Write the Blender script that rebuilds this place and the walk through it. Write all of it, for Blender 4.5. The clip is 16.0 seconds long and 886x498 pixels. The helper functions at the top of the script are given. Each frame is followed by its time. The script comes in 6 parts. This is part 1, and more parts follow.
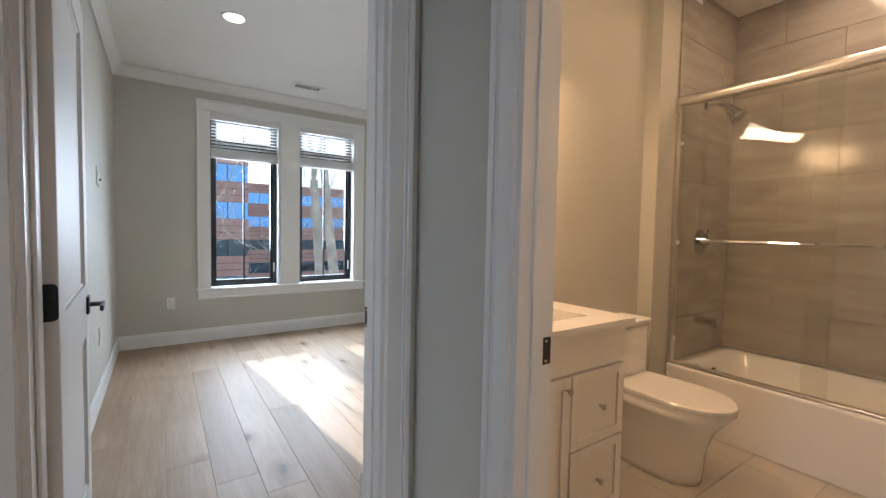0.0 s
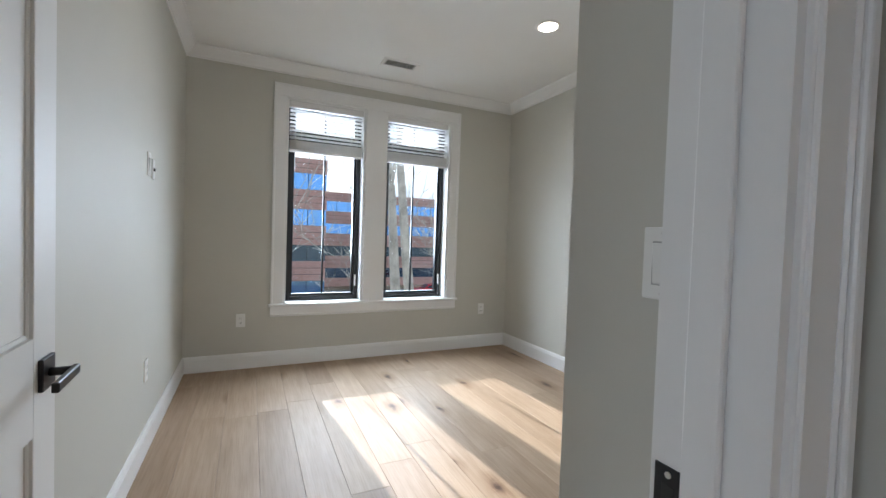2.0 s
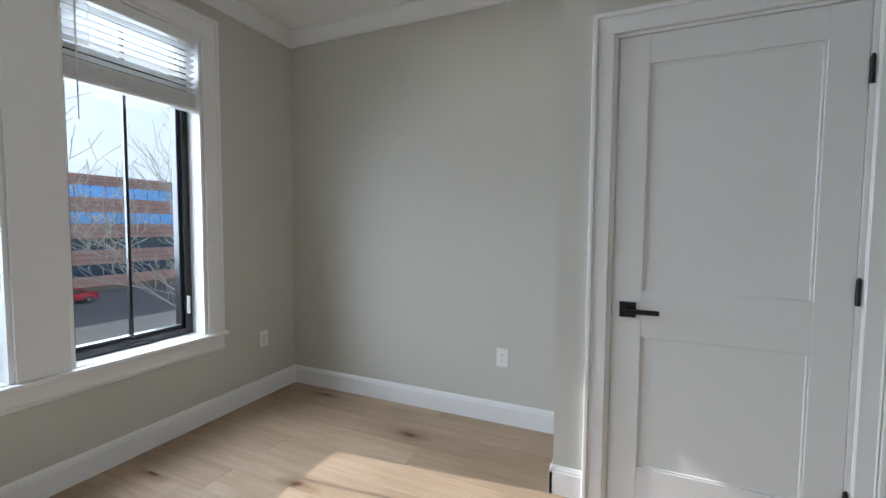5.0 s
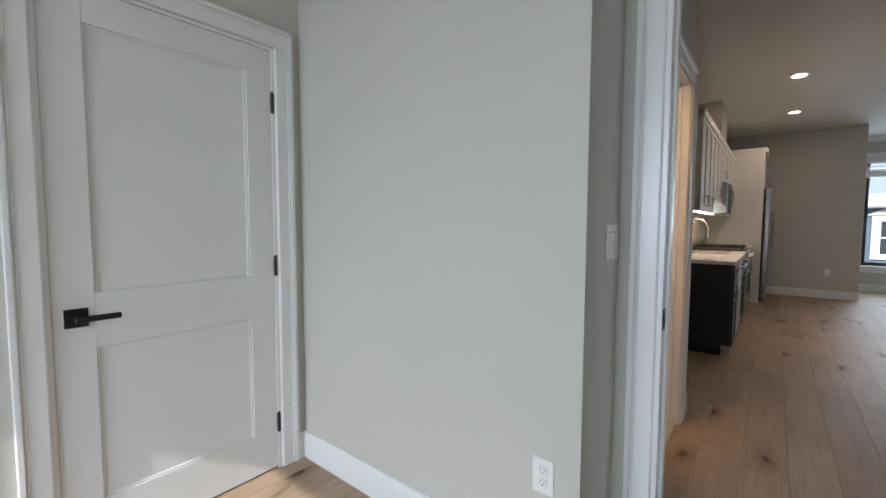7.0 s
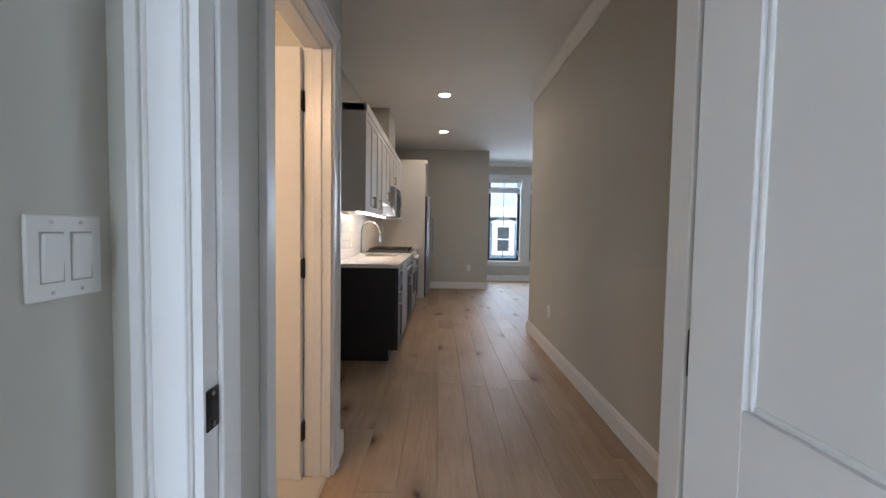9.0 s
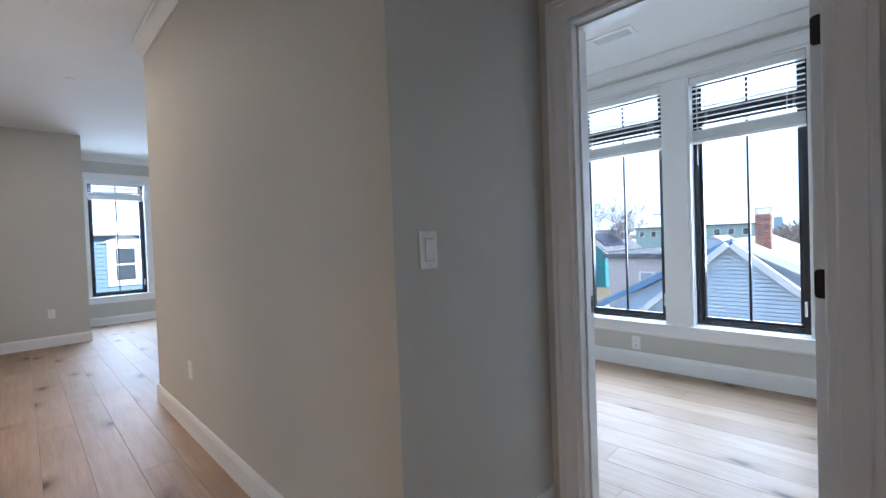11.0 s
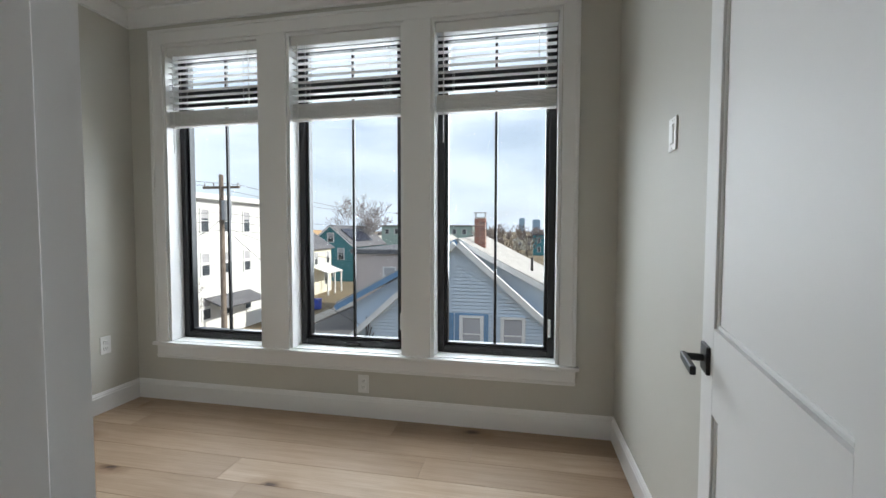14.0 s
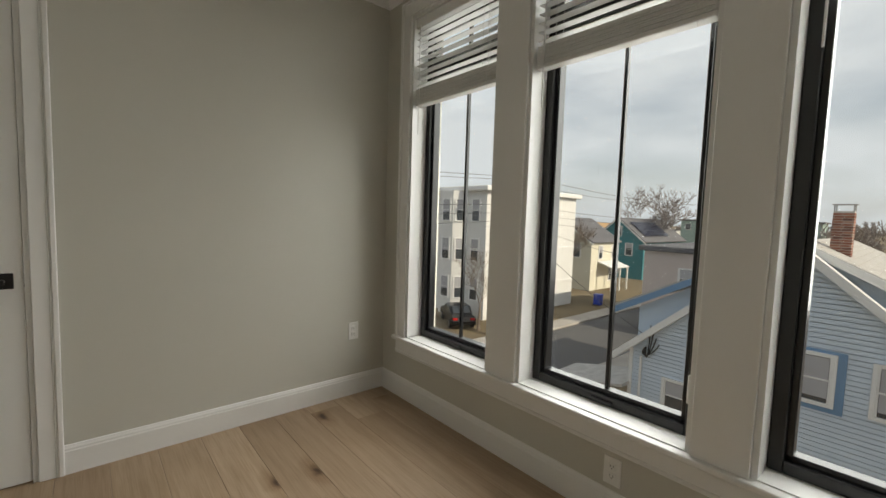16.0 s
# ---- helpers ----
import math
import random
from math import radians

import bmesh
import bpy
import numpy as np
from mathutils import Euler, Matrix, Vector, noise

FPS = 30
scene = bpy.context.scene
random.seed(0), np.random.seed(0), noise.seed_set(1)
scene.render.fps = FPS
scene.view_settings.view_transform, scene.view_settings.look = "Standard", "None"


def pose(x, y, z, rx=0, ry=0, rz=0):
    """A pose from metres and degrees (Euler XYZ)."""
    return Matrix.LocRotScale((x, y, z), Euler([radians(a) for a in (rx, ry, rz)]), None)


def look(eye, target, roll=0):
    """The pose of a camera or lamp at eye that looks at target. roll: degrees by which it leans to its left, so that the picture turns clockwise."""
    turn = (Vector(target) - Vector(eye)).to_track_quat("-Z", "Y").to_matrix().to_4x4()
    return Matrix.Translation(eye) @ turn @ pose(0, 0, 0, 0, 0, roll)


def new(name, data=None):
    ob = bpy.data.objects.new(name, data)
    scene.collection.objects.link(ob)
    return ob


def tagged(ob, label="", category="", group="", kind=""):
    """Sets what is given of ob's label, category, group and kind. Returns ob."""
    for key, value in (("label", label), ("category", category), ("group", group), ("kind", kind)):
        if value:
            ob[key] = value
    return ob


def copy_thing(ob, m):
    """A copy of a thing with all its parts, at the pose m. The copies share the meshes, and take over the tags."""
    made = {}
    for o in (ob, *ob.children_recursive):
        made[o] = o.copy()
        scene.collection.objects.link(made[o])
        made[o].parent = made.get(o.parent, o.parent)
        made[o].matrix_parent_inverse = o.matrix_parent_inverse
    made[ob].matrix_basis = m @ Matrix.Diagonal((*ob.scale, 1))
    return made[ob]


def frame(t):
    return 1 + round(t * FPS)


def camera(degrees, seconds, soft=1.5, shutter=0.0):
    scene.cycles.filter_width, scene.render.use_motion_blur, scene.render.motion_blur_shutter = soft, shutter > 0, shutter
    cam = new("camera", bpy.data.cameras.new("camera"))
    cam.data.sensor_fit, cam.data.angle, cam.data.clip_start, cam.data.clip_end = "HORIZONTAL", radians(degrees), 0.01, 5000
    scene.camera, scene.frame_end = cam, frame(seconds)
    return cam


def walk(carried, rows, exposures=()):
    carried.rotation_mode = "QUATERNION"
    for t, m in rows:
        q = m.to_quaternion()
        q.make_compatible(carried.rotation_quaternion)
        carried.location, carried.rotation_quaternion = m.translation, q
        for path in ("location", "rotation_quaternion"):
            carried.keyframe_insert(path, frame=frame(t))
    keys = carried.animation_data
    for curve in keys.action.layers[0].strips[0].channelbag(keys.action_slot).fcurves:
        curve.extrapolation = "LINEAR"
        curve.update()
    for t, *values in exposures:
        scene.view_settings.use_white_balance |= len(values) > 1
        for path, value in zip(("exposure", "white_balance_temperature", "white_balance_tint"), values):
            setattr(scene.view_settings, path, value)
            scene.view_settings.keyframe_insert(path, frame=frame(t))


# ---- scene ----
cam = camera(93.8, 16.0)
EXPOSURES = [
    (0.0, 0.38, 5800, 10), (1.5, 0.36, 5900, 10), (3.0, 0.22, 5900, 10), (5.5, -0.05, 5800, 10), (8.0, 0.3, 5900, 10), (10.5, 0.88, 4900, 10),
    (12.0, 1.35, 5700, 10), (13.0, 1.15, 5450, 10), (14.0, 0.18, 6300, 10), (14.5, -0.15, 6600, 10), (15.5, -0.28, 6550, 10), (16.0, -0.35, 7500, 10),
]
PATH = [
    (0, (0.073, 0.328, 1.211), (1.196, 1.98, 1.119), 1.1),
    (0.5, (0.079, 0.577, 1.188), (1.096, 2.296, 1.086), 1.3),
    (0.9, (0.116, 0.78, 1.181), (1.022, 2.562, 1.1), 1.8),
    (1, (0.138, 0.837, 1.193), (1.018, 2.631, 1.103), 1.7),
    (1.5, (0.158, 1.112, 1.199), (1.003, 2.923, 1.124), 2.0),
    (2, (0.211, 1.327, 1.199), (1.053, 3.141, 1.14), 1.9),
    (2.5, (0.313, 1.571, 1.241), (1.088, 3.413, 1.163), 2.3),
    (3, (0.339, 1.81, 1.245), (1.038, 3.681, 1.143), 2.3),
    (3.2, (0.322, 1.93, 1.25), (1.026, 3.799, 1.141), 2.1),
    (5.3, (0.338, 2.97, 1.246), (2.282, 3.43, 1.141), 0.4),
    (5.5, (0.331, 3.0, 1.228), (2.316, 3.224, 1.129), 0.4),
    (6, (0.368, 3.113, 1.22), (2.312, 2.653, 1.114), 0.3),
    (6.5, (0.373, 3.151, 1.245), (2.047, 2.064, 1.125), 0.3),
    (7, (0.375, 3.201, 1.231), (1.621, 1.641, 1.105), 0.2),
    (7.2, (0.373, 3.159, 1.205), (1.438, 1.472, 1.059), 1.2),
    (7.5, (0.369, 3.094, 1.226), (1.182, 1.271, 1.104), 0.4),
    (8, (0.38, 2.857, 1.224), (0.855, 0.917, 1.116), 0.5),
    (10.3, (0.043, 1.658, 1.203), (-0.776, -0.167, 1.157), -1.0),
    (10.5, (0.023, 1.551, 1.202), (-0.974, -0.182, 1.156), -1.4),
    (10.8, (0.001, 1.433, 1.246), (-1.275, -0.105, 1.176), -1.8),
    (11, (-0.074, 1.33, 1.194), (-1.503, -0.069, 1.154), -2.1),
    (11.5, (-0.249, 1.191, 1.196), (-1.969, 0.173, 1.141), -1.9),
    (12, (-0.438, 1.108, 1.188), (-2.32, 0.432, 1.126), -1.2),
    (12.5, (-0.661, 1.009, 1.206), (-2.614, 0.583, 1.139), -0.8),
    (13, (-0.905, 0.993, 1.196), (-2.877, 0.667, 1.126), -0.6),
    (13.5, (-1.181, 1.005, 1.198), (-3.152, 0.678, 1.123), -0.1),
    (14, (-1.45, 0.952, 1.196), (-3.411, 0.569, 1.107), 0.1),
    (14.5, (-1.679, 0.892, 1.194), (-3.583, 0.29, 1.077), 0.1),
    (15, (-1.918, 0.856, 1.196), (-3.685, -0.073, 1.069), 0.7),
    (15.5, (-2.127, 0.794, 1.203), (-3.695, -0.44, 1.061), 1.4),
    (16, (-2.334, 0.7, 1.212), (-3.637, -0.809, 1.061), 1.8),
]
walk(cam, [(t, look(eye, target, roll)) for t, eye, target, roll in PATH], EXPOSURES)
SKY, SUN = 0.16, 4.9            # sky and sun
DAY1, DAY2, DAY3 = 200, 132, 58  # sky light in the window openings
CANS, STRIP, BATHW = 2.3, 5, 9.5   # lamps

# ---- world, sun and exposure ----
world = bpy.data.worlds.new("sky")
scene.world = world
world.use_nodes = True
_w = world.node_tree
_sky = _w.nodes.new("ShaderNodeTexSky")
_sky.sky_type = 'NISHITA'
_sky.sun_disc = False
_sky.sun_elevation = radians(31.0)
_sky.sun_rotation = radians(-6.3)
_sky.dust_density = 2.5
_sky.air_density = 1.0
_bg = _w.nodes["Background"]
_bg.inputs["Strength"].default_value = SKY
_tc = _w.nodes.new("ShaderNodeTexCoord")
_map = _w.nodes.new("ShaderNodeMapping")
_map.inputs["Scale"].default_value = (1.0, 1.0, 3.2)
_cl = _w.nodes.new("ShaderNodeTexNoise")
_cl.inputs["Scale"].default_value = 2.2
_cl.inputs["Detail"].default_value = 7
_ramp = _w.nodes.new("ShaderNodeValToRGB")
_ramp.color_ramp.elements[0].position = 0.25
_ramp.color_ramp.elements[0].color = (0.22, 0.22, 0.22, 1)
_ramp.color_ramp.elements[1].position = 0.62
_mix = _w.nodes.new("ShaderNodeMixRGB")
_mix.inputs[2].default_value = (5.5, 6.1, 7.0, 1)
_w.links.new(_tc.outputs["Generated"], _map.inputs["Vector"])
_w.links.new(_map.outputs["Vector"], _cl.inputs["Vector"])
_w.links.new(_cl.outputs["Fac"], _ramp.inputs["Fac"])
_w.links.new(_ramp.outputs["Color"], _mix.inputs[0])
_w.links.new(_sky.outputs["Color"], _mix.inputs[1])
_w.links.new(_mix.outputs["Color"], _bg.inputs["Color"])

sun = new("sun", bpy.data.lights.new("sun", 'SUN'))
sun.data.energy = SUN
sun.data.angle = radians(0.5)
sun.data.color = (1.0, 0.93, 0.83)
sun.matrix_world = look((0, 0, 30), (0.110, -1.0, 30 - 0.605))


def area(name, at, target, sx, sy, watts, color, spread=180):
    d = bpy.data.lights.new(name, 'AREA')
    d.shape = 'RECTANGLE'
    d.size, d.size_y, d.energy, d.color, d.spread = sx, sy, watts, color, radians(spread)
    ob = new(name, d)
    ob.matrix_world = look(at, target)
    return ob


# daylight of the sky in the window openings
area("window_light", (1.28, 5.95, 1.75), (1.28, 4.0, 0.20), 2.4, 2.1, DAY1, (0.84, 0.92, 1.0), 145)
area("window_light", (-4.62, -0.18, 1.70), (-2.3, -0.18, 0.15), 3.4, 2.2, DAY2, (0.90, 0.95, 1.0), 150)
area("window_light", (-1.76, -7.84, 1.6), (-1.76, -5.0, 0.3), 1.8, 1.9, DAY3, (0.84, 0.92, 1.0), 160)

# ---- materials ----


class Mat:
    """A node material and short ways to add to it."""

    def __init__(self, name, color=(0.8, 0.8, 0.8), rough=0.5, metal=0.0):
        self.m = bpy.data.materials.new(name)
        self.m.use_nodes = True
        self.t = self.m.node_tree
        self.b = self.t.nodes["Principled BSDF"]
        self.b.inputs["Base Color"].default_value = (*color, 1)
        self.b.inputs["Roughness"].default_value = rough
        self.b.inputs["Metallic"].default_value = metal

    def node(self, kind, **inputs):
        n = self.t.nodes.new(kind)
        for k, v in inputs.items():
            n.inputs[k.replace("_", " ")].default_value = v
        return n

    def link(self, a, b):
        self.t.links.new(a, b)

    def coords(self, scale=(1, 1, 1), shift=False):
        tc = self.node("ShaderNodeTexCoord")
        mp = self.node("ShaderNodeMapping", Scale=scale)
        self.link(tc.outputs["Object"], mp.inputs["Vector"])
        if shift:
            oi = self.node("ShaderNodeObjectInfo")
            mul = self.node("ShaderNodeMath")
            mul.operation = 'MULTIPLY'
            mul.inputs[1].default_value = 57.0
            self.link(oi.outputs["Random"], mul.inputs[0])
            self.link(mul.outputs[0], mp.inputs["Location"])
        return mp.outputs["Vector"]

    def noise(self, vec, scale, detail=4, rough=0.55):
        n = self.node("ShaderNodeTexNoise", Scale=scale, Detail=detail, Roughness=rough)
        self.link(vec, n.inputs["Vector"])
        return n.outputs["Fac"]

    def ramp(self, fac, stops):
        r = self.node("ShaderNodeValToRGB")
        e = r.color_ramp.elements
        while len(e) < len(stops):
            e.new(0.5)
        for el, (p, c) in zip(e, stops):
            el.position, el.color = p, (*c, 1)
        self.link(fac, r.inputs["Fac"])
        return r.outputs["Color"]

    def mul(self, a, b, fac=1.0, mode='MULTIPLY'):
        n = self.node("ShaderNodeMixRGB")
        n.blend_type = mode
        n.inputs[0].default_value = fac
        self.link(a, n.inputs[1])
        self.link(b, n.inputs[2])
        return n.outputs["Color"]

    def color(self, c):
        self.link(c, self.b.inputs["Base Color"])

    def bump(self, fac, strength=0.1, distance=0.002):
        n = self.node("ShaderNodeBump", Strength=strength, Distance=distance)
        self.link(fac, n.inputs["Height"])
        self.link(n.outputs["Normal"], self.b.inputs["Normal"])

    def rough(self, fac, lo, hi):
        n = self.node("ShaderNodeMapRange")
        n.inputs["To Min"].default_value, n.inputs["To Max"].default_value = lo, hi
        self.link(fac, n.inputs["Value"])
        self.link(n.outputs[0], self.b.inputs["Roughness"])


def painted(name, color, rough, grain=700, strength=0.06, blotch=0.025):
    """Rolled or brushed paint with faint stipple and slight unevenness."""
    m = Mat(name, color, rough)
    v = m.coords()
    big = m.noise(v, 1.3, 3)
    lo = tuple(c * (1 - blotch) for c in color)
    hi = tuple(min(1, c * (1 + blotch * 0.6)) for c in color)
    m.color(m.ramp(big, [(0.3, lo), (0.7, hi)]))
    if strength > 0:
        m.bump(m.noise(v, grain, 2), strength, 0.0004)
    return m.m


WALL = painted("wall_paint", (0.556, 0.546, 0.492), 0.6)
CEIL = painted("ceiling_paint", (0.82, 0.82, 0.80), 0.8)
TRIM = painted("trim_paint", (0.80, 0.80, 0.79), 0.30, 300, 0.0, 0.015)
DOORP = painted("door_paint", (0.76, 0.76, 0.745), 0.48, 300, 0.0, 0.015)
DOORP.node_tree.nodes["Principled BSDF"].inputs["Specular IOR Level"].default_value = 0.16
CABWHITE = painted("cabinet_white", (0.80, 0.79, 0.77), 0.33, 300, 0.0, 0.01)
CABDARK = painted("cabinet_navy", (0.011, 0.013, 0.019), 0.45, 300, 0.0, 0.1)
SLAT = painted("blind_slat", (0.78, 0.78, 0.77), 0.42, 200, 0.0, 0.02)
PLASTIC = Mat("white_plastic", (0.80, 0.80, 0.78), 0.28).m
BLACK = Mat("black_metal", (0.008, 0.008, 0.009), 0.38, 0.2).m
FRAME = painted("window_black", (0.010, 0.011, 0.013), 0.33, 400, 0.0, 0.1)
DARK = Mat("dark_hole", (0.02, 0.02, 0.02), 0.6).m
CHROME = Mat("chrome", (0.58, 0.58, 0.59), 0.05, 1.0).m
NICKEL = Mat("brushed_nickel", (0.62, 0.60, 0.57), 0.30, 1.0).m
GAPSHADE = Mat("shadow_gap", (0.40, 0.40, 0.39), 0.7).m


def steel_material():
    m = Mat("stainless_steel", (0.40, 0.40, 0.41), 0.30, 1.0)
    f = m.noise(m.coords((2, 400, 2)), 3, 2)
    m.rough(f, 0.22, 0.38)
    m.bump(f, 0.03, 0.0005)
    return m.m


STEEL = steel_material()


def glass_material(name, tint=(1, 1, 1), rough=0.0):
    m = Mat(name)
    out = m.t.nodes["Material Output"]
    tr = m.t.nodes.new("ShaderNodeBsdfTransparent")
    tr.inputs[0].default_value = (*tint, 1)
    gl = m.t.nodes.new("ShaderNodeBsdfGlossy")
    gl.inputs["Roughness"].default_value = rough
    lw = m.node("ShaderNodeLayerWeight", Blend=0.5)
    pw = m.node("ShaderNodeMath")
    pw.operation = 'POWER'
    pw.inputs[1].default_value = 5.0
    m.link(lw.outputs["Facing"], pw.inputs[0])
    fr = m.node("ShaderNodeMath")
    fr.operation = 'MULTIPLY_ADD'
    fr.inputs[1].default_value, fr.inputs[2].default_value = 0.9, 0.03
    m.link(pw.outputs[0], fr.inputs[0])
    mx = m.t.nodes.new("ShaderNodeMixShader")
    m.link(fr.outputs[0], mx.inputs[0])
    m.link(tr.outputs[0], mx.inputs[1])
    m.link(gl.outputs[0], mx.inputs[2])
    m.link(mx.outputs[0], out.inputs["Surface"])
    return m.m


GLASS = glass_material("window_glass", (0.97, 0.985, 0.98))
SHOWERGLASS = glass_material("shower_glass", (0.965, 0.97, 0.95))


def oak_material():
    m = Mat("white_oak", rough=0.42)
    v = m.coords((1, 1, 1), True)
    st = m.node("ShaderNodeMapping", Scale=(26, 1.6, 26))
    m.link(v, st.inputs["Vector"])
    grain = m.noise(st.outputs["Vector"], 1.0, 8, 0.62)
    fine = m.node("ShaderNodeMapping", Scale=(170, 5, 170))
    m.link(v, fine.inputs["Vector"])
    pores = m.noise(fine.outputs["Vector"], 1.0, 3)
    broad = m.noise(v, 1.1, 3)
    oi = m.node("ShaderNodeObjectInfo")
    base = m.ramp(oi.outputs["Random"], [(0.0, (0.37, 0.27, 0.188)), (0.15, (0.43, 0.32, 0.225)),
                                         (0.65, (0.485, 0.368, 0.263)), (0.9, (0.42, 0.31, 0.218)), (1.0, (0.36, 0.262, 0.182))])
    c = m.mul(base, m.ramp(grain, [(0.28, (0.82, 0.79, 0.75)), (0.62, (1.0, 1.0, 1.0))]))
    c = m.mul(c, m.ramp(broad, [(0.3, (0.84, 0.81, 0.77)), (0.62, (1.02, 1.01, 1.0))]))
    c = m.mul(c, m.ramp(pores, [(0.35, (0.88, 0.86, 0.83)), (0.55, (1, 1, 1))]))
    # knots: sparse dark spots with a soft brown halo
    kn = m.node("ShaderNodeMapping", Scale=(1.75, 0.80, 1))
    m.link(v, kn.inputs["Vector"])
    wob = m.noise(v, 9, 3)
    add = m.node("ShaderNodeMixRGB")
    add.blend_type = 'ADD'
    add.inputs[0].default_value = 0.10
    m.link(kn.outputs["Vector"], add.inputs[1])
    m.link(wob, add.inputs[2])
    vor = m.node("ShaderNodeTexVoronoi", Scale=1.0, Randomness=1.0)
    vor.voronoi_dimensions = '2D'
    m.link(add.outputs["Color"], vor.inputs["Vector"])
    c = m.mul(c, m.ramp(vor.outputs["Distance"], [(0.012, (0.16, 0.12, 0.10)), (0.030, (0.42, 0.35, 0.30)), (0.055, (0.74, 0.68, 0.62)), (0.13, (1, 1, 1))]))
    m.color(c)
    m.rough(grain, 0.42, 0.58)
    m.b.inputs["Specular IOR Level"].default_value = 0.32
    m.bump(pores, 0.12, 0.001)
    return m.m


OAK = oak_material()


def tile_material(name, a, b, rough):
    m = Mat(name, a, rough)
    v = m.coords((1, 1, 1), True)
    st = m.node("ShaderNodeMapping", Scale=(1.2, 1.2, 9))
    m.link(v, st.inputs["Vector"])
    m.color(m.ramp(m.noise(st.outputs["Vector"], 1.6, 5), [(0.3, a), (0.7, b)]))
    m.rough(m.noise(v, 6), rough * 0.8, rough * 1.3)
    return m.m


TILE = tile_material("shower_tile", (0.34, 0.315, 0.28), (0.46, 0.43, 0.39), 0.14)
FLOORTILE = tile_material("floor_tile", (0.50, 0.46, 0.41), (0.60, 0.56, 0.50), 0.3)
SPLASH = Mat("backsplash_tile", (0.78, 0.78, 0.77), 0.12).m
GROUT = painted("grout", (0.50, 0.48, 0.45), 0.8)
QUARTZ = painted("quartz", (0.80, 0.79, 0.77), 0.14, 900, 0.0, 0.03)
CERAMIC = Mat("ceramic", (0.82, 0.81, 0.79), 0.07).m
ACRYLIC = Mat("tub_acrylic", (0.82, 0.81, 0.79), 0.12).m


def glow(name, color, strength):
    m = Mat(name, color, 0.4)
    m.b.inputs["Emission Color"].default_value = (*color, 1)
    m.b.inputs["Emission Strength"].default_value = strength
    return m.m


LAMPGLOW = glow("lamp_diffuser", (1.0, 0.90, 0.76), 14)
BATHGLOW = glow("bath_diffuser", (1.0, 0.76, 0.50), 12)

# ---- small builders ----


def box(bm, x0, x1, y0, y1, z0, z1):
    v = [bm.verts.new(p) for p in ((x0, y0, z0), (x1, y0, z0), (x1, y1, z0), (x0, y1, z0),
                                   (x0, y0, z1), (x1, y0, z1), (x1, y1, z1), (x0, y1, z1))]
    for f in ((0, 3, 2, 1), (4, 5, 6, 7), (0, 1, 5, 4), (1, 2, 6, 5), (2, 3, 7, 6), (3, 0, 4, 7)):
        bm.faces.new([v[i] for i in f])


def rbox(bm, x0, x1, y0, y1, z0, z1, r=0.003, seg=1):
    """A box with rounded edges."""
    b = bmesh.new()
    box(b, x0, x1, y0, y1, z0, z1)
    bmesh.ops.bevel(b, geom=b.edges[:], offset=r, segments=seg, profile=0.5, affect='EDGES')
    merge(bm, b)


def merge(bm, other, m=None):
    me = bpy.data.meshes.new("tmp")
    if m is not None:
        other.transform(m)
    other.to_mesh(me)
    other.free()
    bm.from_mesh(me)
    bpy.data.meshes.remove(me)


def rod(bm, a, b, r, seg=10, r2=None):
    a, b = Vector(a), Vector(b)
    d = b - a
    t = bmesh.new()
    bmesh.ops.create_cone(t, cap_ends=True, segments=seg, radius1=r, radius2=r if r2 is None else r2, depth=d.length)
    merge(bm, t, Matrix.Translation((a + b) / 2) @ d.to_track_quat("Z", "Y").to_matrix().to_4x4())


def lathe(bm, profile, at, seg=24, sx=1.0, sy=1.0):
    """A turned shape: profile of (radius, height)."""
    rings = []
    for r, z in profile:
        rings.append([bm.verts.new((at[0] + sx * r * math.cos(2 * math.pi * i / seg),
                                    at[1] + sy * r * math.sin(2 * math.pi * i / seg), at[2] + z)) for i in range(seg)])
    for p, q in zip(rings, rings[1:]):
        for i in range(seg):
            bm.faces.new((p[i], p[(i + 1) % seg], q[(i + 1) % seg], q[i]))
    bm.faces.new(rings[0][::-1])
    bm.faces.new(rings[-1])


def part(name, bm, material, parent=None, label="", smooth=False):
    bmesh.ops.recalc_face_normals(bm, faces=bm.faces[:])
    me = bpy.data.meshes.new(name)
    bm.to_mesh(me)
    bm.free()
    if smooth:
        for p in me.polygons:
            p.use_smooth = True
    me.materials.append(material)
    ob = new(name, me)
    if parent is not None:
        ob.parent = parent
    if label:
        ob["label"] = label
    return ob


def thing(name, label, category, kind="", group="", at=None):
    ob = new(name)
    ob.empty_display_size = 0.05
    if at is not None:
        ob.matrix_world = at
    return tagged(ob, label, category, group, kind)


def one(bm, builder, *args, **kw):
    builder(bm, *args, **kw)
    return bm


def bx(*a):
    return one(bmesh.new(), box, *a)


def rb(*a, **k):
    return one(bmesh.new(), rbox, *a, **k)


# ---- large structure ----
BZ, HZ, TZ = 2.68, 2.80, 2.79   # ceilings: bedrooms, hall and living room, bathroom


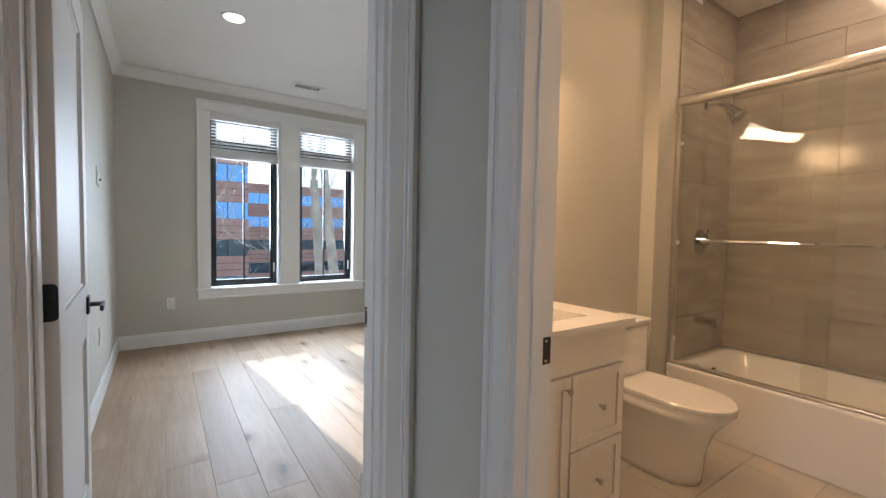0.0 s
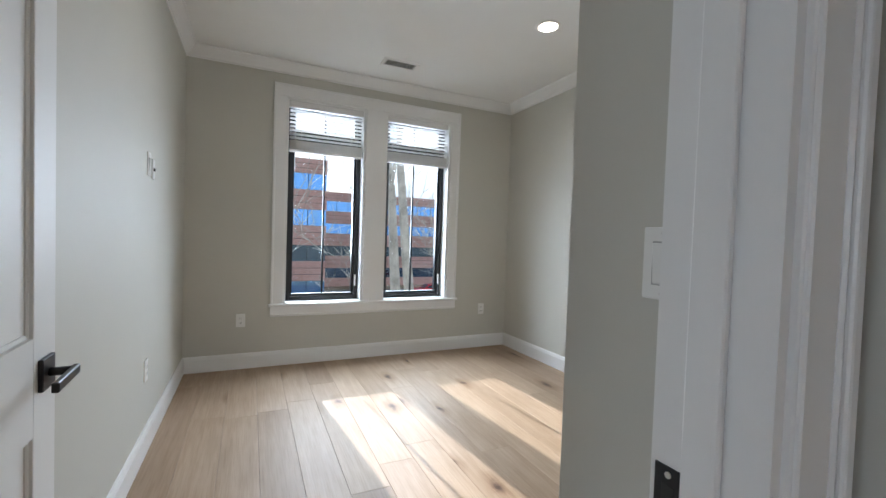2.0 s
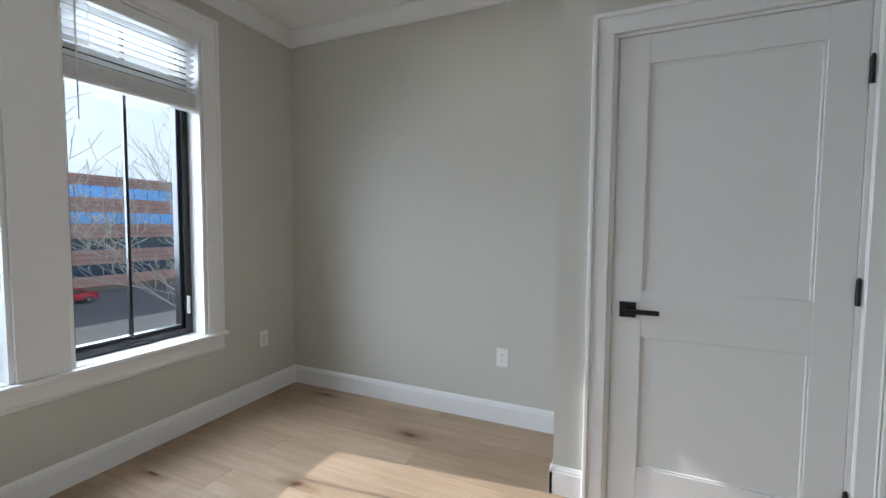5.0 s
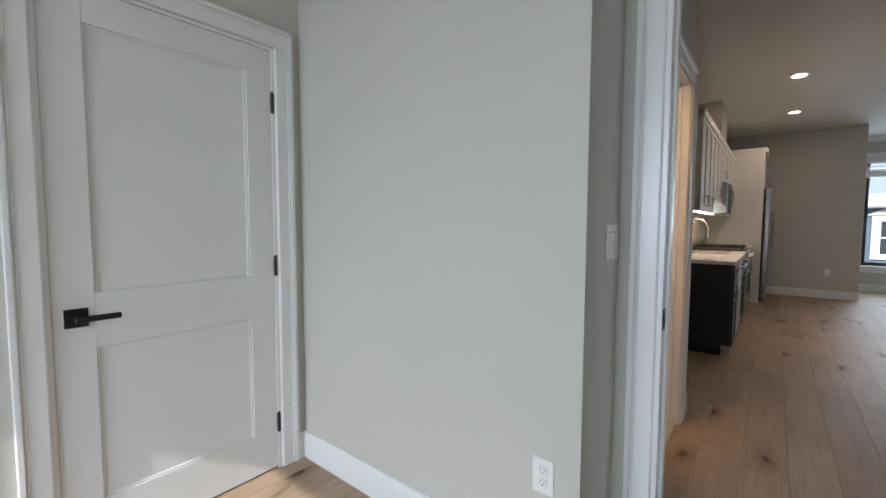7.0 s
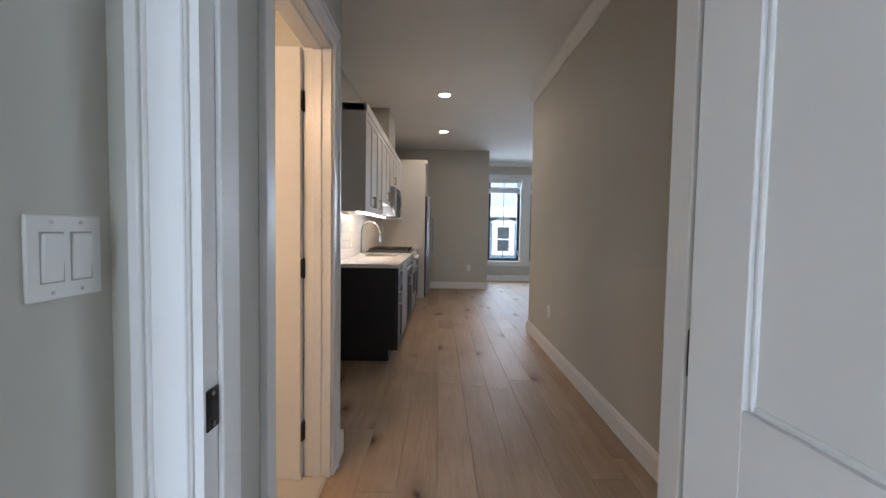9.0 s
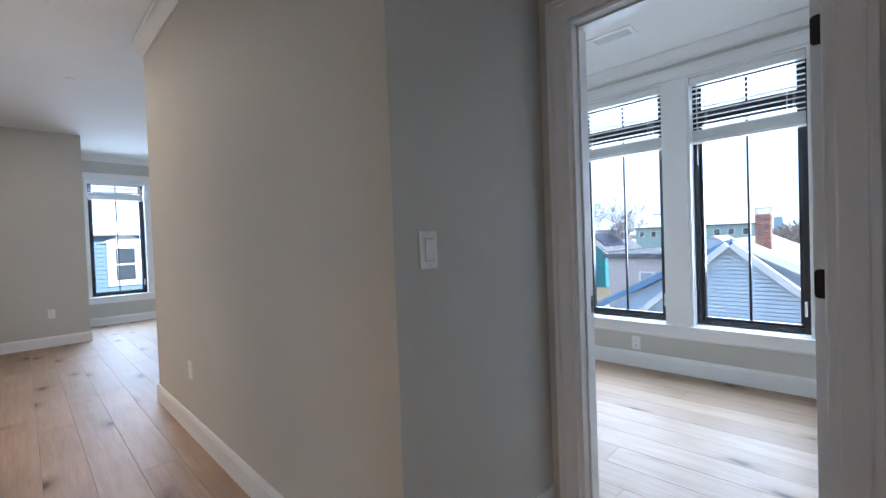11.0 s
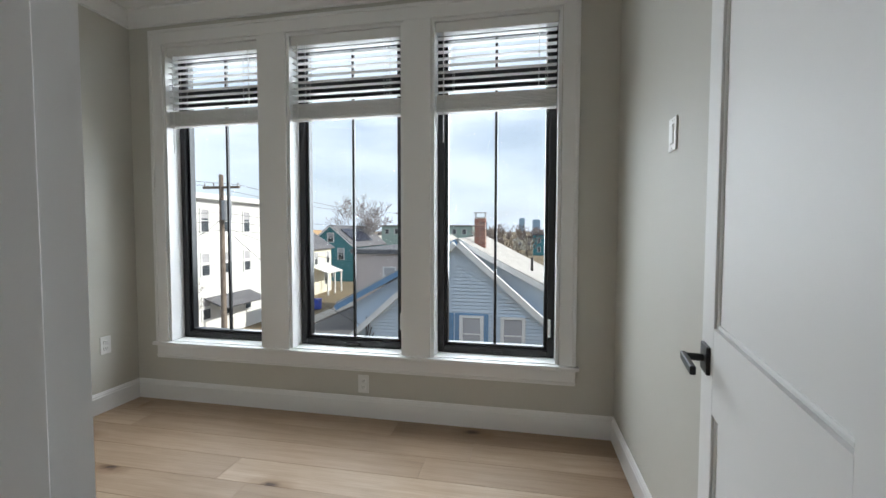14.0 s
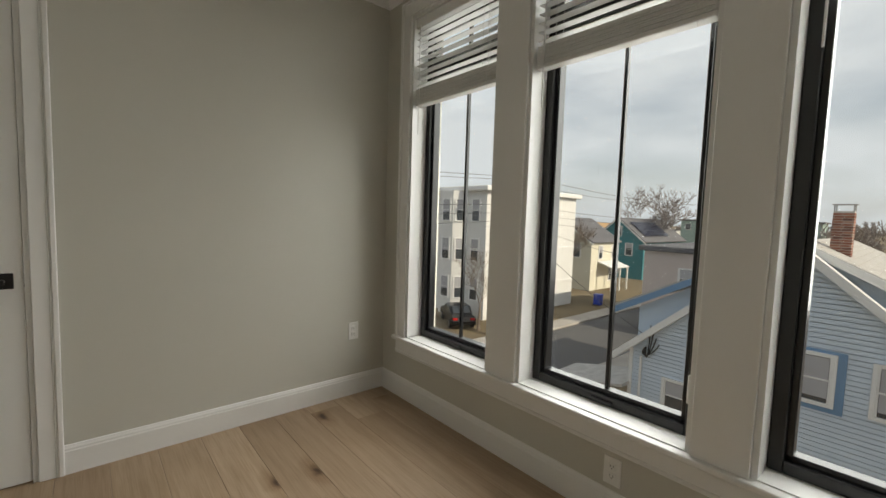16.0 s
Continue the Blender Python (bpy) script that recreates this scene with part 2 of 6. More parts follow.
def wall(name, label, x0, x1, y0, y1, top, openings=(), along="x", bottom=0.0):
    """A wall with openings (from, to, sill, head) along its run."""
    bm = bmesh.new()
    a0, a1 = (x0, x1) if along == "x" else (y0, y1)

    def seg(p, q, z0, z1):
        if q - p > 1e-4 and z1 - z0 > 1e-4:
            box(bm, *((p, q, y0, y1) if along == "x" else (x0, x1, p, q)), z0, z1)
    cur = a0
    for p, q, s, h in sorted(openings):
        seg(cur, p, bottom, top)
        seg(p, q, bottom, s)
        seg(p, q, h, top)
        cur = q
    seg(cur, a1, bottom, top)
    bmesh.ops.remove_doubles(bm, verts=bm.verts[:], dist=1e-5)
    return tagged(part(name, bm, WALL), label, "wall", kind="structure")


DH = 2.05                        # door opening height
D1 = (-0.174, 0.668)             # first bedroom's door
D3 = (-1.515, -0.80)              # hall closet
D2 = (0.545, 1.300)              # second bedroom's door
DB = (0.366, 1.060)               # bathroom
DC = (2.130, 2.957)              # closet in the first bedroom
DS = (-2.142, -1.40)             # closet in the second bedroom
W1 = ((0.483, 1.193), (1.392, 2.090))
W1Z = (0.555, 2.39)
W2 = ((-1.485, -0.748), (-0.556, 0.224), (0.398, 1.155))
W2Z = (0.415, 2.455)
LW = ((-1.66, -0.865), (-2.66, -1.86))
LWZ = (0.47, 2.42)

PAINTED = "warm light grey painted plaster wall"
wall("wall_bed1_west", PAINTED, -0.405, -0.285, 1.665, 5.28, BZ)
wall("wall_bed1_north", PAINTED + " with two tall windows", -0.405, 2.957, 5.28, 5.53, BZ + 0.1, [(a, b, *W1Z) for a, b in W1])
wall("wall_bed1_east", PAINTED, 2.837, 2.957, 3.18, 5.28, BZ)
wall("wall_closet_north", PAINTED, 2.272, 2.957, 3.06, 3.18, BZ)
wall("wall_closet_front", PAINTED + " with a closet door", 2.272, 2.378, 1.99, 3.06, BZ, [(*DC, 0, DH)], "y")
wall("wall_closet_back", PAINTED, 2.957, 3.077, 1.99, 3.18, BZ)
wall("wall_bed1_south", PAINTED, 0.805, 3.68, 1.80, 1.99, HZ)
wall("wall_entry_stub", PAINTED, 0.805, 0.91, 1.665, 1.80, HZ)
wall("wall_hall_north", PAINTED + " with two doorways", -1.64, 0.79, 1.545, 1.665, HZ, [(*D1, 0, DH), (*D3, 0, DH)])
wall("wall_bath_west", PAINTED + " with the bathroom doorway", 0.79, 0.91, 0.16, 1.665, HZ, [(*DB, 0, DH)], "y")
wall("wall_bath_south", PAINTED, 0.91, 3.68, 0.16, 0.28, HZ)
wall("wall_bath_east", PAINTED, 3.56, 3.68, 0.28, 1.80, HZ)
wall("wall_shower_chase", PAINTED, 2.575, 3.56, 1.705, 1.80, TZ)
wall("wall_bed2_door", PAINTED + " with the bedroom doorway", -1.76, -1.64, 0.41, 1.545, HZ, [(*D2, 0, DH)], "y")
wall("wall_hall_switch", PAINTED, -1.76, -0.815, 0.29, 0.41, HZ)
wall("wall_hall_west", PAINTED, -0.93, -0.815, -2.61, 0.29, HZ, along="y")
wall("wall_bed2_north", PAINTED, -3.92, -1.76, 1.465, 1.585, BZ)
wall("wall_bed2_west", PAINTED + " with three tall windows", -4.17, -3.92, -1.877, 1.585, BZ + 0.1, [(a, b, *W2Z) for a, b in W2], "y")
wall("wall_bed2_south", PAINTED + " with a closet door", -3.92, -0.93, -1.877, -1.757, BZ, [(*DS, 0, DH)])
wall("wall_closet2_back", PAINTED, -3.92, -0.93, -2.61, -2.49, HZ)
wall("wall_hall_closet", PAINTED, -1.64, -0.405, 2.26, 2.38, BZ)
wall("wall_hall_closet_side", PAINTED, -1.80, -1.68, 1.665, 2.38, BZ)
wall("wall_kitchen_back", PAINTED, 1.28, 1.40, -6.23, 0.16, HZ)
wall("wall_kitchen_end", PAINTED, -0.714, 1.28, -6.23, -6.11, HZ)
wall("wall_living_return", PAINTED, -0.714, -0.594, -7.50, -6.23, HZ)
wall("wall_living_south", PAINTED + " with two windows", -4.32, -0.594, -7.75, -7.50, HZ, [(a, b, *LWZ) for a, b in LW])
wall("wall_living_west", PAINTED, -4.32, -4.20, -7.50, -2.49, HZ)

for nm, r, z in (("ceiling_bed1", (-0.405, 2.957, 1.665, 5.28), BZ), ("ceiling_bed2", (-3.92, -0.93, -1.877, 1.465), BZ),
                 ("ceiling_bath", (0.91, 3.56, 0.28, 1.80), TZ), ("ceiling_closet", (-1.80, -0.405, 1.665, 2.38), BZ)):
    tagged(part(nm, bx(*r, z, z + 0.08), CEIL), "flat white painted ceiling", "ceiling", kind="structure")
bm = bmesh.new()
box(bm, -1.76, 1.40, -2.61, 1.665, HZ, HZ + 0.08)
box(bm, -4.32, 1.40, -7.75, -2.61, HZ, HZ + 0.08)
tagged(part("ceiling_hall", bm, CEIL), "flat white painted ceiling of hall and living room", "ceiling", kind="structure")
bm = bmesh.new()
box(bm, -4.40, 3.70, -7.80, 5.60, BZ + 0.25, BZ + 0.40)
tagged(part("roof_slab", bm, GROUT), "grey roof slab above the rooms", "roof", kind="structure")


def run_trim(name, label, category, profile, runs, material):
    """A moulding: profile of (out, up) points swept along straight runs (x0, y0, x1, y1), the wall on the run's left."""
    bm = bmesh.new()
    for x0, y0, x1, y1, z in runs:
        d = Vector((x1 - x0, y1 - y0, 0)).normalized()
        n = Vector((d.y, -d.x, 0))
        ends = []
        for px, py in ((x0, y0), (x1, y1)):
            ends.append([bm.verts.new(Vector((px, py, z)) + n * o + Vector((0, 0, u))) for o, u in profile])
        k = len(profile)
        for i in range(k):
            bm.faces.new((ends[0][i], ends[0][(i + 1) % k], ends[1][(i + 1) % k], ends[1][i]))
        bm.faces.new(ends[0][::-1])
        bm.faces.new(ends[1])
    return tagged(part(name, bm, material), label, category, kind="structure")


BASE = [(0, 0), (0.015, 0), (0.015, 0.105), (0.012, 0.111), (0.012, 0.118), (0.008, 0.126), (0.006, 0.132), (0, 0.134)]
CROWN = [(0, 0), (0, -0.095), (0.010, -0.095), (0.012, -0.082), (0.028, -0.066), (0.050, -0.036), (0.062, -0.018), (0.066, -0.012), (0.078, -0.010), (0.078, 0)]
CS = 0.093                       # casing width
base_runs = {
    "baseboard_bed1": [(-0.285, 1.765, -0.285, 5.28), (-0.285, 5.28, 2.837, 5.28), (2.837, 5.28, 2.837, 3.18), (2.837, 3.18, 2.257, 3.18),
                       (2.272, 3.1935, 2.272, DC[1] + CS), (2.272, DC[0] - CS, 2.272, 1.99), (2.272, 1.99, 0.7915, 1.99), (0.805, 2.0035, 0.805, 1.70)],
    "baseboard_hall": [(-0.815, -2.61, -0.815, 0.4235), (-0.8015, 0.41, -1.64, 0.41), (-1.64, D2[1] + CS, -1.64, 1.545), (D3[1] + CS, 1.545, D1[0] - CS, 1.545),
                       (0.79, 1.545, 0.79, DB[1] + CS), (0.79, DB[0] - CS, 0.79, 0.16), (0.775, 0.16, 1.28, 0.16), (1.28, 0.16, 1.28, -1.40),
                       (0.60, -6.11, -0.729, -6.11), (-0.714, -6.095, -0.714, -7.50), (-0.714, -7.5, -4.2, -7.5), (-4.2, -7.5, -4.2, -2.61), (-4.2, -2.61, -0.795, -2.61)],
    "baseboard_bed2": [(-3.92, 1.465, -1.76, 1.465), (-3.92, -1.757, -3.92, 1.465), (DS[0] - CS, -1.757, -3.92, -1.757),
                       (-0.93, -1.757, DS[1] + CS, -1.757), (-0.93, 0.29, -0.93, -1.757)],
}
for nm, runs in base_runs.items():
    run_trim(nm, "white painted baseboard with a moulded top", "baseboard", BASE, [(*r, 0.0) for r in runs], TRIM)
crown_runs = {
    "crown_bed1": [(-0.285, 1.665, -0.285, 5.28, BZ), (-0.285, 5.28, 2.837, 5.28, BZ), (2.837, 5.28, 2.837, 3.18, BZ), (2.837, 3.18, 2.196, 3.18, BZ),
                   (2.272, 3.256, 2.272, 1.99, BZ), (2.272, 1.99, 0.729, 1.99, BZ), (0.805, 2.066, 0.805, 1.665, BZ), (0.805, 1.665, -0.285, 1.665, BZ)],
    "crown_bed2": [(-3.92, 1.465, -1.76, 1.465, BZ), (-3.92, -1.757, -3.92, 1.465, BZ), (-0.93, -1.757, -3.92, -1.757, BZ)],
    "crown_hall": [(-0.815, -2.61, -0.815, 0.41, HZ)],
    "crown_living": [(-0.714, -7.5, -4.2, -7.5, HZ)],
}
for nm, runs in crown_runs.items():
    run_trim(nm, "white painted crown moulding", "crown moulding", CROWN, runs, TRIM)

# ---- doors ----


def casing(name, label, m, width, height, depth):
    """Door surround in its own frame: opening from x = 0 to width, the wall's face at y = 0 with the room at -y, and jambs back to y = depth."""
    ob = thing(name, label, "door casing", "structure", at=m)
    w, k = CS, 0.006
    for nm, x0, x1, z0, z1 in (("side_casing", -w, -k, 0, height + k), ("side_casing", width + k, width + w, 0, height + k),
                               ("head_casing", -w, width + w, height + k, height + w)):
        bm = bmesh.new()
        if nm == "side_casing":
            inner = x1 if x0 < 0 else x0
            outer = x0 if x0 < 0 else x1
            s = 1 if x0 < 0 else -1
            rbox(bm, *sorted((outer + s * 0.003, inner - s * 0.003)), -0.016, 0.0, z0, z1, 0.002)
            rbox(bm, *sorted((outer, outer + s * 0.020)), -0.025, 0, z0, height + w - 0.001, 0.004, 2)
            rbox(bm, *sorted((outer + s * 0.022, outer + s * 0.030)), -0.020, -0.001, z0 + 0.001, z1, 0.003)
            rbox(bm, *sorted((inner - s * 0.014, inner)), -0.011, -0.001, z0, z1 - 0.001, 0.002)
        else:
            rbox(bm, x0 + 0.021, x1 - 0.021, -0.016, 0, z0, z1 - 0.003, 0.002)
            rbox(bm, x0 + 0.001, x1 - 0.001, -0.0256, 0, z1 - 0.020, z1, 0.004, 2)
            rbox(bm, x0 + 0.024, x1 - 0.024, -0.020, -0.001, z1 - 0.030, z1 - 0.022, 0.003)
        part(nm, bm, TRIM, ob)
    return ob


def jambs(name, m, width, height, depth, stop):
    """Lining of a doorway; stop: the depth at which the stop's near face stands, and which way it reaches."""
    ob = thing(name, "white painted door jamb with a stop", "door jamb", "structure", at=m)
    for x0, x1, s0, s1 in ((-0.009, 0.010, 0.010, 0.020), (width - 0.010, width + 0.009, width - 0.020, width - 0.010)):
        bm = bmesh.new()
        box(bm, x0, x1, -0.003, depth + 0.003, 0, height)
        rbox(bm, s0, s1, stop[0], stop[1], 0, height - 0.010, 0.002)
        part("side_jamb", bm, TRIM, ob)
    bm = bmesh.new()
    box(bm, 0.010, width - 0.010, -0.001, depth + 0.001, height - 0.010, height + 0.002)
    rbox(bm, 0.010, width - 0.010, stop[0], stop[1], height - 0.020, height - 0.010, 0.002)
    part("head_jamb", bm, TRIM, ob)
    return ob


def hinge_plate(bm, z, th, r=0.012):
    """A hinge leaf on the door's edge at x = 0, its free corners rounded."""
    h = 0.045
    ring = [(0.001, z - h)]
    for cy, cz, a0 in ((th - 0.001 - r, z - h + r, -90), (th - 0.001 - r, z + h - r, 0)):
        ring += [(cy + r * math.cos(radians(a0 + 15 * k)), cz + r * math.sin(radians(a0 + 15 * k))) for k in range(7)]
    ring.append((0.001, z + h))
    near = [bm.verts.new((-0.0025, y, zz)) for y, zz in ring]
    far = [bm.verts.new((0.0015, y, zz)) for y, zz in ring]
    bm.faces.new(near[::-1])
    bm.faces.new(far)
    for k in range(len(ring)):
        j = (k + 1) % len(ring)
        bm.faces.new((near[k], near[j], far[j], far[k]))


def door_leaf(name, label, m, width, height=2.03, handed=1, strike_plate=True, lever=True):
    """Two-panel door in its own frame: hinge edge at x = 0, running to +x, 35 mm thick from y = 0 to 0.035."""
    ob = thing(name, label, "door", "structure", at=m)
    st, th = 0.118, 0.035
    lo, hi = 0.008, height
    rails = [(lo, lo + 0.195), (0.780, 0.975), (hi - 0.118, hi)]
    bm = bmesh.new()
    rbox(bm, 0.002, st, 0, th, lo, hi, 0.0015)
    rbox(bm, width - st, width - 0.002, 0, th, lo, hi, 0.0015)
    for a, b in rails:
        box(bm, st, width - st, 0.0003, th - 0.0003, a, b)
    part("door_slab", bm, DOORP, ob)
    for (a0, a1), (b0, b1) in zip(rails, rails[1:]):
        bm = bmesh.new()
        box(bm, st, width - st, 0.011, th - 0.011, a1, b0)
        # chamfer round the panel
        for x0, x1, z0, z1 in ((st, st + 0.010, a1, b0), (width - st - 0.010, width - st, a1, b0),
                               (st + 0.011, width - st - 0.011, a1, a1 + 0.010), (st + 0.011, width - st - 0.011, b0 - 0.010, b0)):
            rbox(bm, x0, x1, 0.006, th - 0.006, z0, z1, 0.0025)
        part("panel", bm, DOORP, ob)
    for z in (0.235, 1.018, 1.795):
        bm = bmesh.new()
        hinge_plate(bm, z, th)
        rod(bm, (-0.004, -0.006, z - 0.047), (-0.004, -0.006, z + 0.047), 0.0075, 10)
        rod(bm, (-0.004, -0.006, z + 0.047), (-0.004, -0.006, z + 0.054), 0.005, 10)
        if handed < 0:
            a = Vector((-0.008, -0.008, z - 0.045))
            b = Vector((-0.026, -0.024, z - 0.045))
            s = Vector((-0.0010, 0.0011, 0))
            up = Vector((0, 0, 0.090))
            lo4 = [bm.verts.new(p) for p in (a - s, b - s, b + s, a + s)]
            hi4 = [bm.verts.new(p + up) for p in (a - s, b - s, b + s, a + s)]
            bm.faces.new(lo4[::-1])
            bm.faces.new(hi4)
            for k in range(4):
                bm.faces.new((lo4[k], lo4[(k + 1) % 4], hi4[(k + 1) % 4], hi4[k]))
        part("hinge", bm, BLACK, ob, "matte black hinge")
    if lever:
        hx, hz = width - 0.065, 0.893
        for side in (0, 1):
            s = -1 if side == 0 else 1
            y = 0.0 if side == 0 else th
            bm = bmesh.new()
            rbox(bm, hx - 0.033, hx + 0.033, *sorted((y, y + s * 0.009)), hz - 0.033, hz + 0.033, 0.0015)
            rod(bm, (hx, y, hz), (hx, y + s * 0.050, hz), 0.009, 12)
            rbox(bm, hx - 0.118, hx + 0.010, *sorted((y + s * 0.044, y + s * 0.056)), hz - 0.010, hz + 0.010, 0.002)
            part("lever_handle", bm, BLACK, ob, "matte black lever handle on a square rose")
        bm = bmesh.new()
        rbox(bm, width - 0.003, width - 0.0005, 0.005, th - 0.005, hz - 0.028, hz + 0.028, 0.0005)
        part("latch_plate", bm, BLACK, ob)
    return ob


def strike(m, label="matte black strike plate on the door jamb"):
    ob = thing("strike_plate", label, "strike plate", group="strike plates", at=m)
    bm = bmesh.new()
    rbox(bm, -0.0015, 0.0015, -0.018, 0.018, -0.035, 0.035, 0.0005)
    part("plate", bm, BLACK, ob)
    bm = bmesh.new()
    rbox(bm, -0.0024, 0.0, -0.008, 0.008, -0.014, 0.014, 0.0004)
    part("latch_hole", bm, DARK, ob)
    for z in (-0.026, 0.026):
        part("screw", one(bmesh.new(), rod, (-0.003, 0, z), (0, 0, z), 0.004, 8), NICKEL, ob)
    return ob


# first bedroom
casing("casing_bed1_hall", "white moulded door casing", pose(D1[0], 1.545, 0), D1[1] - D1[0], DH, 0.12)
casing("casing_bed1_room", "white moulded door casing", pose(D1[1], 1.665, 0, 0, 0, 180), D1[1] - D1[0], DH, 0.12)
jambs("jamb_bed1", pose(D1[0], 1.545, 0), D1[1] - D1[0], DH, 0.12, (0.040, 0.080))
door_leaf("door_bed1", "white two-panel door with black hardware, standing open", pose(D1[0] + 0.006, 1.668, 0, 0, 0, 92.8) @ Matrix.Scale(-1, 4, (0, 1, 0)), 0.832)
strike(pose(D1[1] - 0.011, 1.643, 0.905))
# closet of the first bedroom (shut)
casing("casing_closet1", "white moulded door casing", pose(2.272, DC[1], 0, 0, 0, -90), DC[1] - DC[0], DH, 0.12)
jambs("jamb_closet1", pose(2.272, DC[1], 0, 0, 0, -90), DC[1] - DC[0], DH, 0.12, (0.044, 0.080))
door_leaf("door_closet1", "white two-panel closet door with black lever, shut", pose(2.276, DC[0] + 0.010, 0, 0, 0, 90) @ Matrix.Scale(-1, 4, (0, 1, 0)), DC[1] - DC[0] - 0.020, DH - 0.013)
# second bedroom
casing("casing_bed2_hall", "white moulded door casing", pose(-1.64, D2[0], 0, 0, 0, 90), D2[1] - D2[0], DH, 0.12)
casing("casing_bed2_room", "white moulded door casing", pose(-1.76, D2[1], 0, 0, 0, -90), D2[1] - D2[0], DH, 0.12)
jambs("jamb_bed2", pose(-1.64, D2[0], 0, 0, 0, 90), D2[1] - D2[0], DH, 0.12, (0.040, 0.080))
door_leaf("door_bed2", "white two-panel door with black hardware, standing open", pose(-1.797, D2[1] - 0.014, 0, 0, 0, 169.6), 0.805, handed=-1)
strike(pose(-1.738, D2[0] + 0.011, 0.905, 0, 0, -90))
# closet of the second bedroom (shut)
casing("casing_closet2", "white moulded door casing", pose(DS[1], -1.757, 0, 0, 0, 180), DS[1] - DS[0], DH, 0.12)
jambs("jamb_closet2", pose(DS[1], -1.757, 0, 0, 0, 180), DS[1] - DS[0], DH, 0.12, (0.044, 0.080))
door_leaf("door_closet2", "white two-panel closet door with black lever, shut", pose(DS[1] - 0.010, -1.761, 0, 0, 0, 180), DS[1] - DS[0] - 0.020, DH - 0.013)
# bathroom and hall closet
casing("casing_bath_hall", "white moulded door casing", pose(0.79, DB[1], 0, 0, 0, -90), DB[1] - DB[0], DH, 0.12)
casing("casing_bath_room", "white moulded door casing", pose(0.91, DB[0], 0, 0, 0, 90), DB[1] - DB[0], DH, 0.12)
jambs("jamb_bath", pose(0.79, DB[1], 0, 0, 0, -90), DB[1] - DB[0], DH, 0.12, (0.040, 0.080))
door_leaf("door_bath", "white two-panel bathroom door, standing open inwards", pose(0.917, DB[0] + 0.010, 0, 0, 0, -1), 0.67)
strike(pose(0.888, DB[1] - 0.011, 0.905, 0, 0, 90))
casing("casing_hall_closet", "white moulded door casing", pose(D3[0], 1.545, 0), D3[1] - D3[0], DH, 0.12)
jambs("jamb_hall_closet", pose(D3[0], 1.545, 0), D3[1] - D3[0], DH, 0.12, (0.040, 0.080))
strike(pose(D3[0] + 0.011, 1.640, 0.905, 0, 0, 180))

# ---- windows ----


def window(name, m, w, z0, z1, reveal=0.135, muntin=True, split=2.065):
    """A black window in its own frame: opening from x = 0 to w, the room at -y, the wall's face at y = 0."""
    ob = thing(name, "tall black-framed window with a narrow centre bar", "window", "structure", at=m)
    for nm, x0, x1, a, b in (("reveal", 0.0, 0.018, z0, z1), ("reveal", w - 0.018, w, z0, z1), ("reveal", 0.018, w - 0.018, z1 - 0.018, z1)):
        part(nm, bx(x0, x1, -0.004, reveal + 0.05, a, b), TRIM, ob)
    f = 0.042
    i0, i1 = 0.018, w - 0.018
    y0, y1 = reveal, reveal + 0.075
    b0, b1 = z0 + 0.004, z1 - 0.018
    bm = bmesh.new()
    for x0, x1, a, b in ((i0, i0 + f, b0, b1), (i1 - f, i1, b0, b1), (i0 + f, i1 - f, b0, b0 + f), (i0 + f, i1 - f, b1 - f, b1),
                         (i0 + f, i1 - f, split - 0.042, split + 0.042)):
        rbox(bm, x0, x1, y0, y1, a, b, 0.003)
    part("window_frame", bm, FRAME, ob)
    bm = bmesh.new()
    for a, b in ((b0 + f, split - 0.042), (split + 0.042, b1 - f)):
        for x0, x1, p, q in ((i0 + f, i0 + f + 0.020, a, b), (i1 - f - 0.020, i1 - f, a, b), (i0 + f, i1 - f, a, a + 0.020), (i0 + f, i1 - f, b - 0.020, b)):
            rbox(bm, x0, x1, y0 + 0.020, y1 - 0.006, p, q, 0.002)
    part("sash", bm, FRAME, ob)
    cx = w / 2
    for a, b in ((b0 + f, split - 0.042), (split + 0.042, b1 - f)):
        if muntin:
            part("glazing_bar", rb(cx - 0.008, cx + 0.008, y0 + 0.034, y0 + 0.056, a, b, r=0.002), FRAME, ob)
        p = part("pane", bx(i0 + f + 0.018, i1 - f - 0.018, y0 + 0.043, y0 + 0.047, a + 0.018, b - 0.018), GLASS, ob)
        p.visible_shadow = False
    bm = bmesh.new()
    rbox(bm, i1 - f + 0.004, i1 - f + 0.020, y0 - 0.014, y0, b0 + 0.13, b0 + 0.24, 0.003)
    part("lock_lever", bm, PLASTIC if muntin else FRAME, ob, "white sash lock lever")
    part("crank_cover", rb(cx - 0.05, cx + 0.05, y0 - 0.012, y0 + 0.002, b0 + 0.008, b0 + 0.026, r=0.003), FRAME, ob)
    return ob


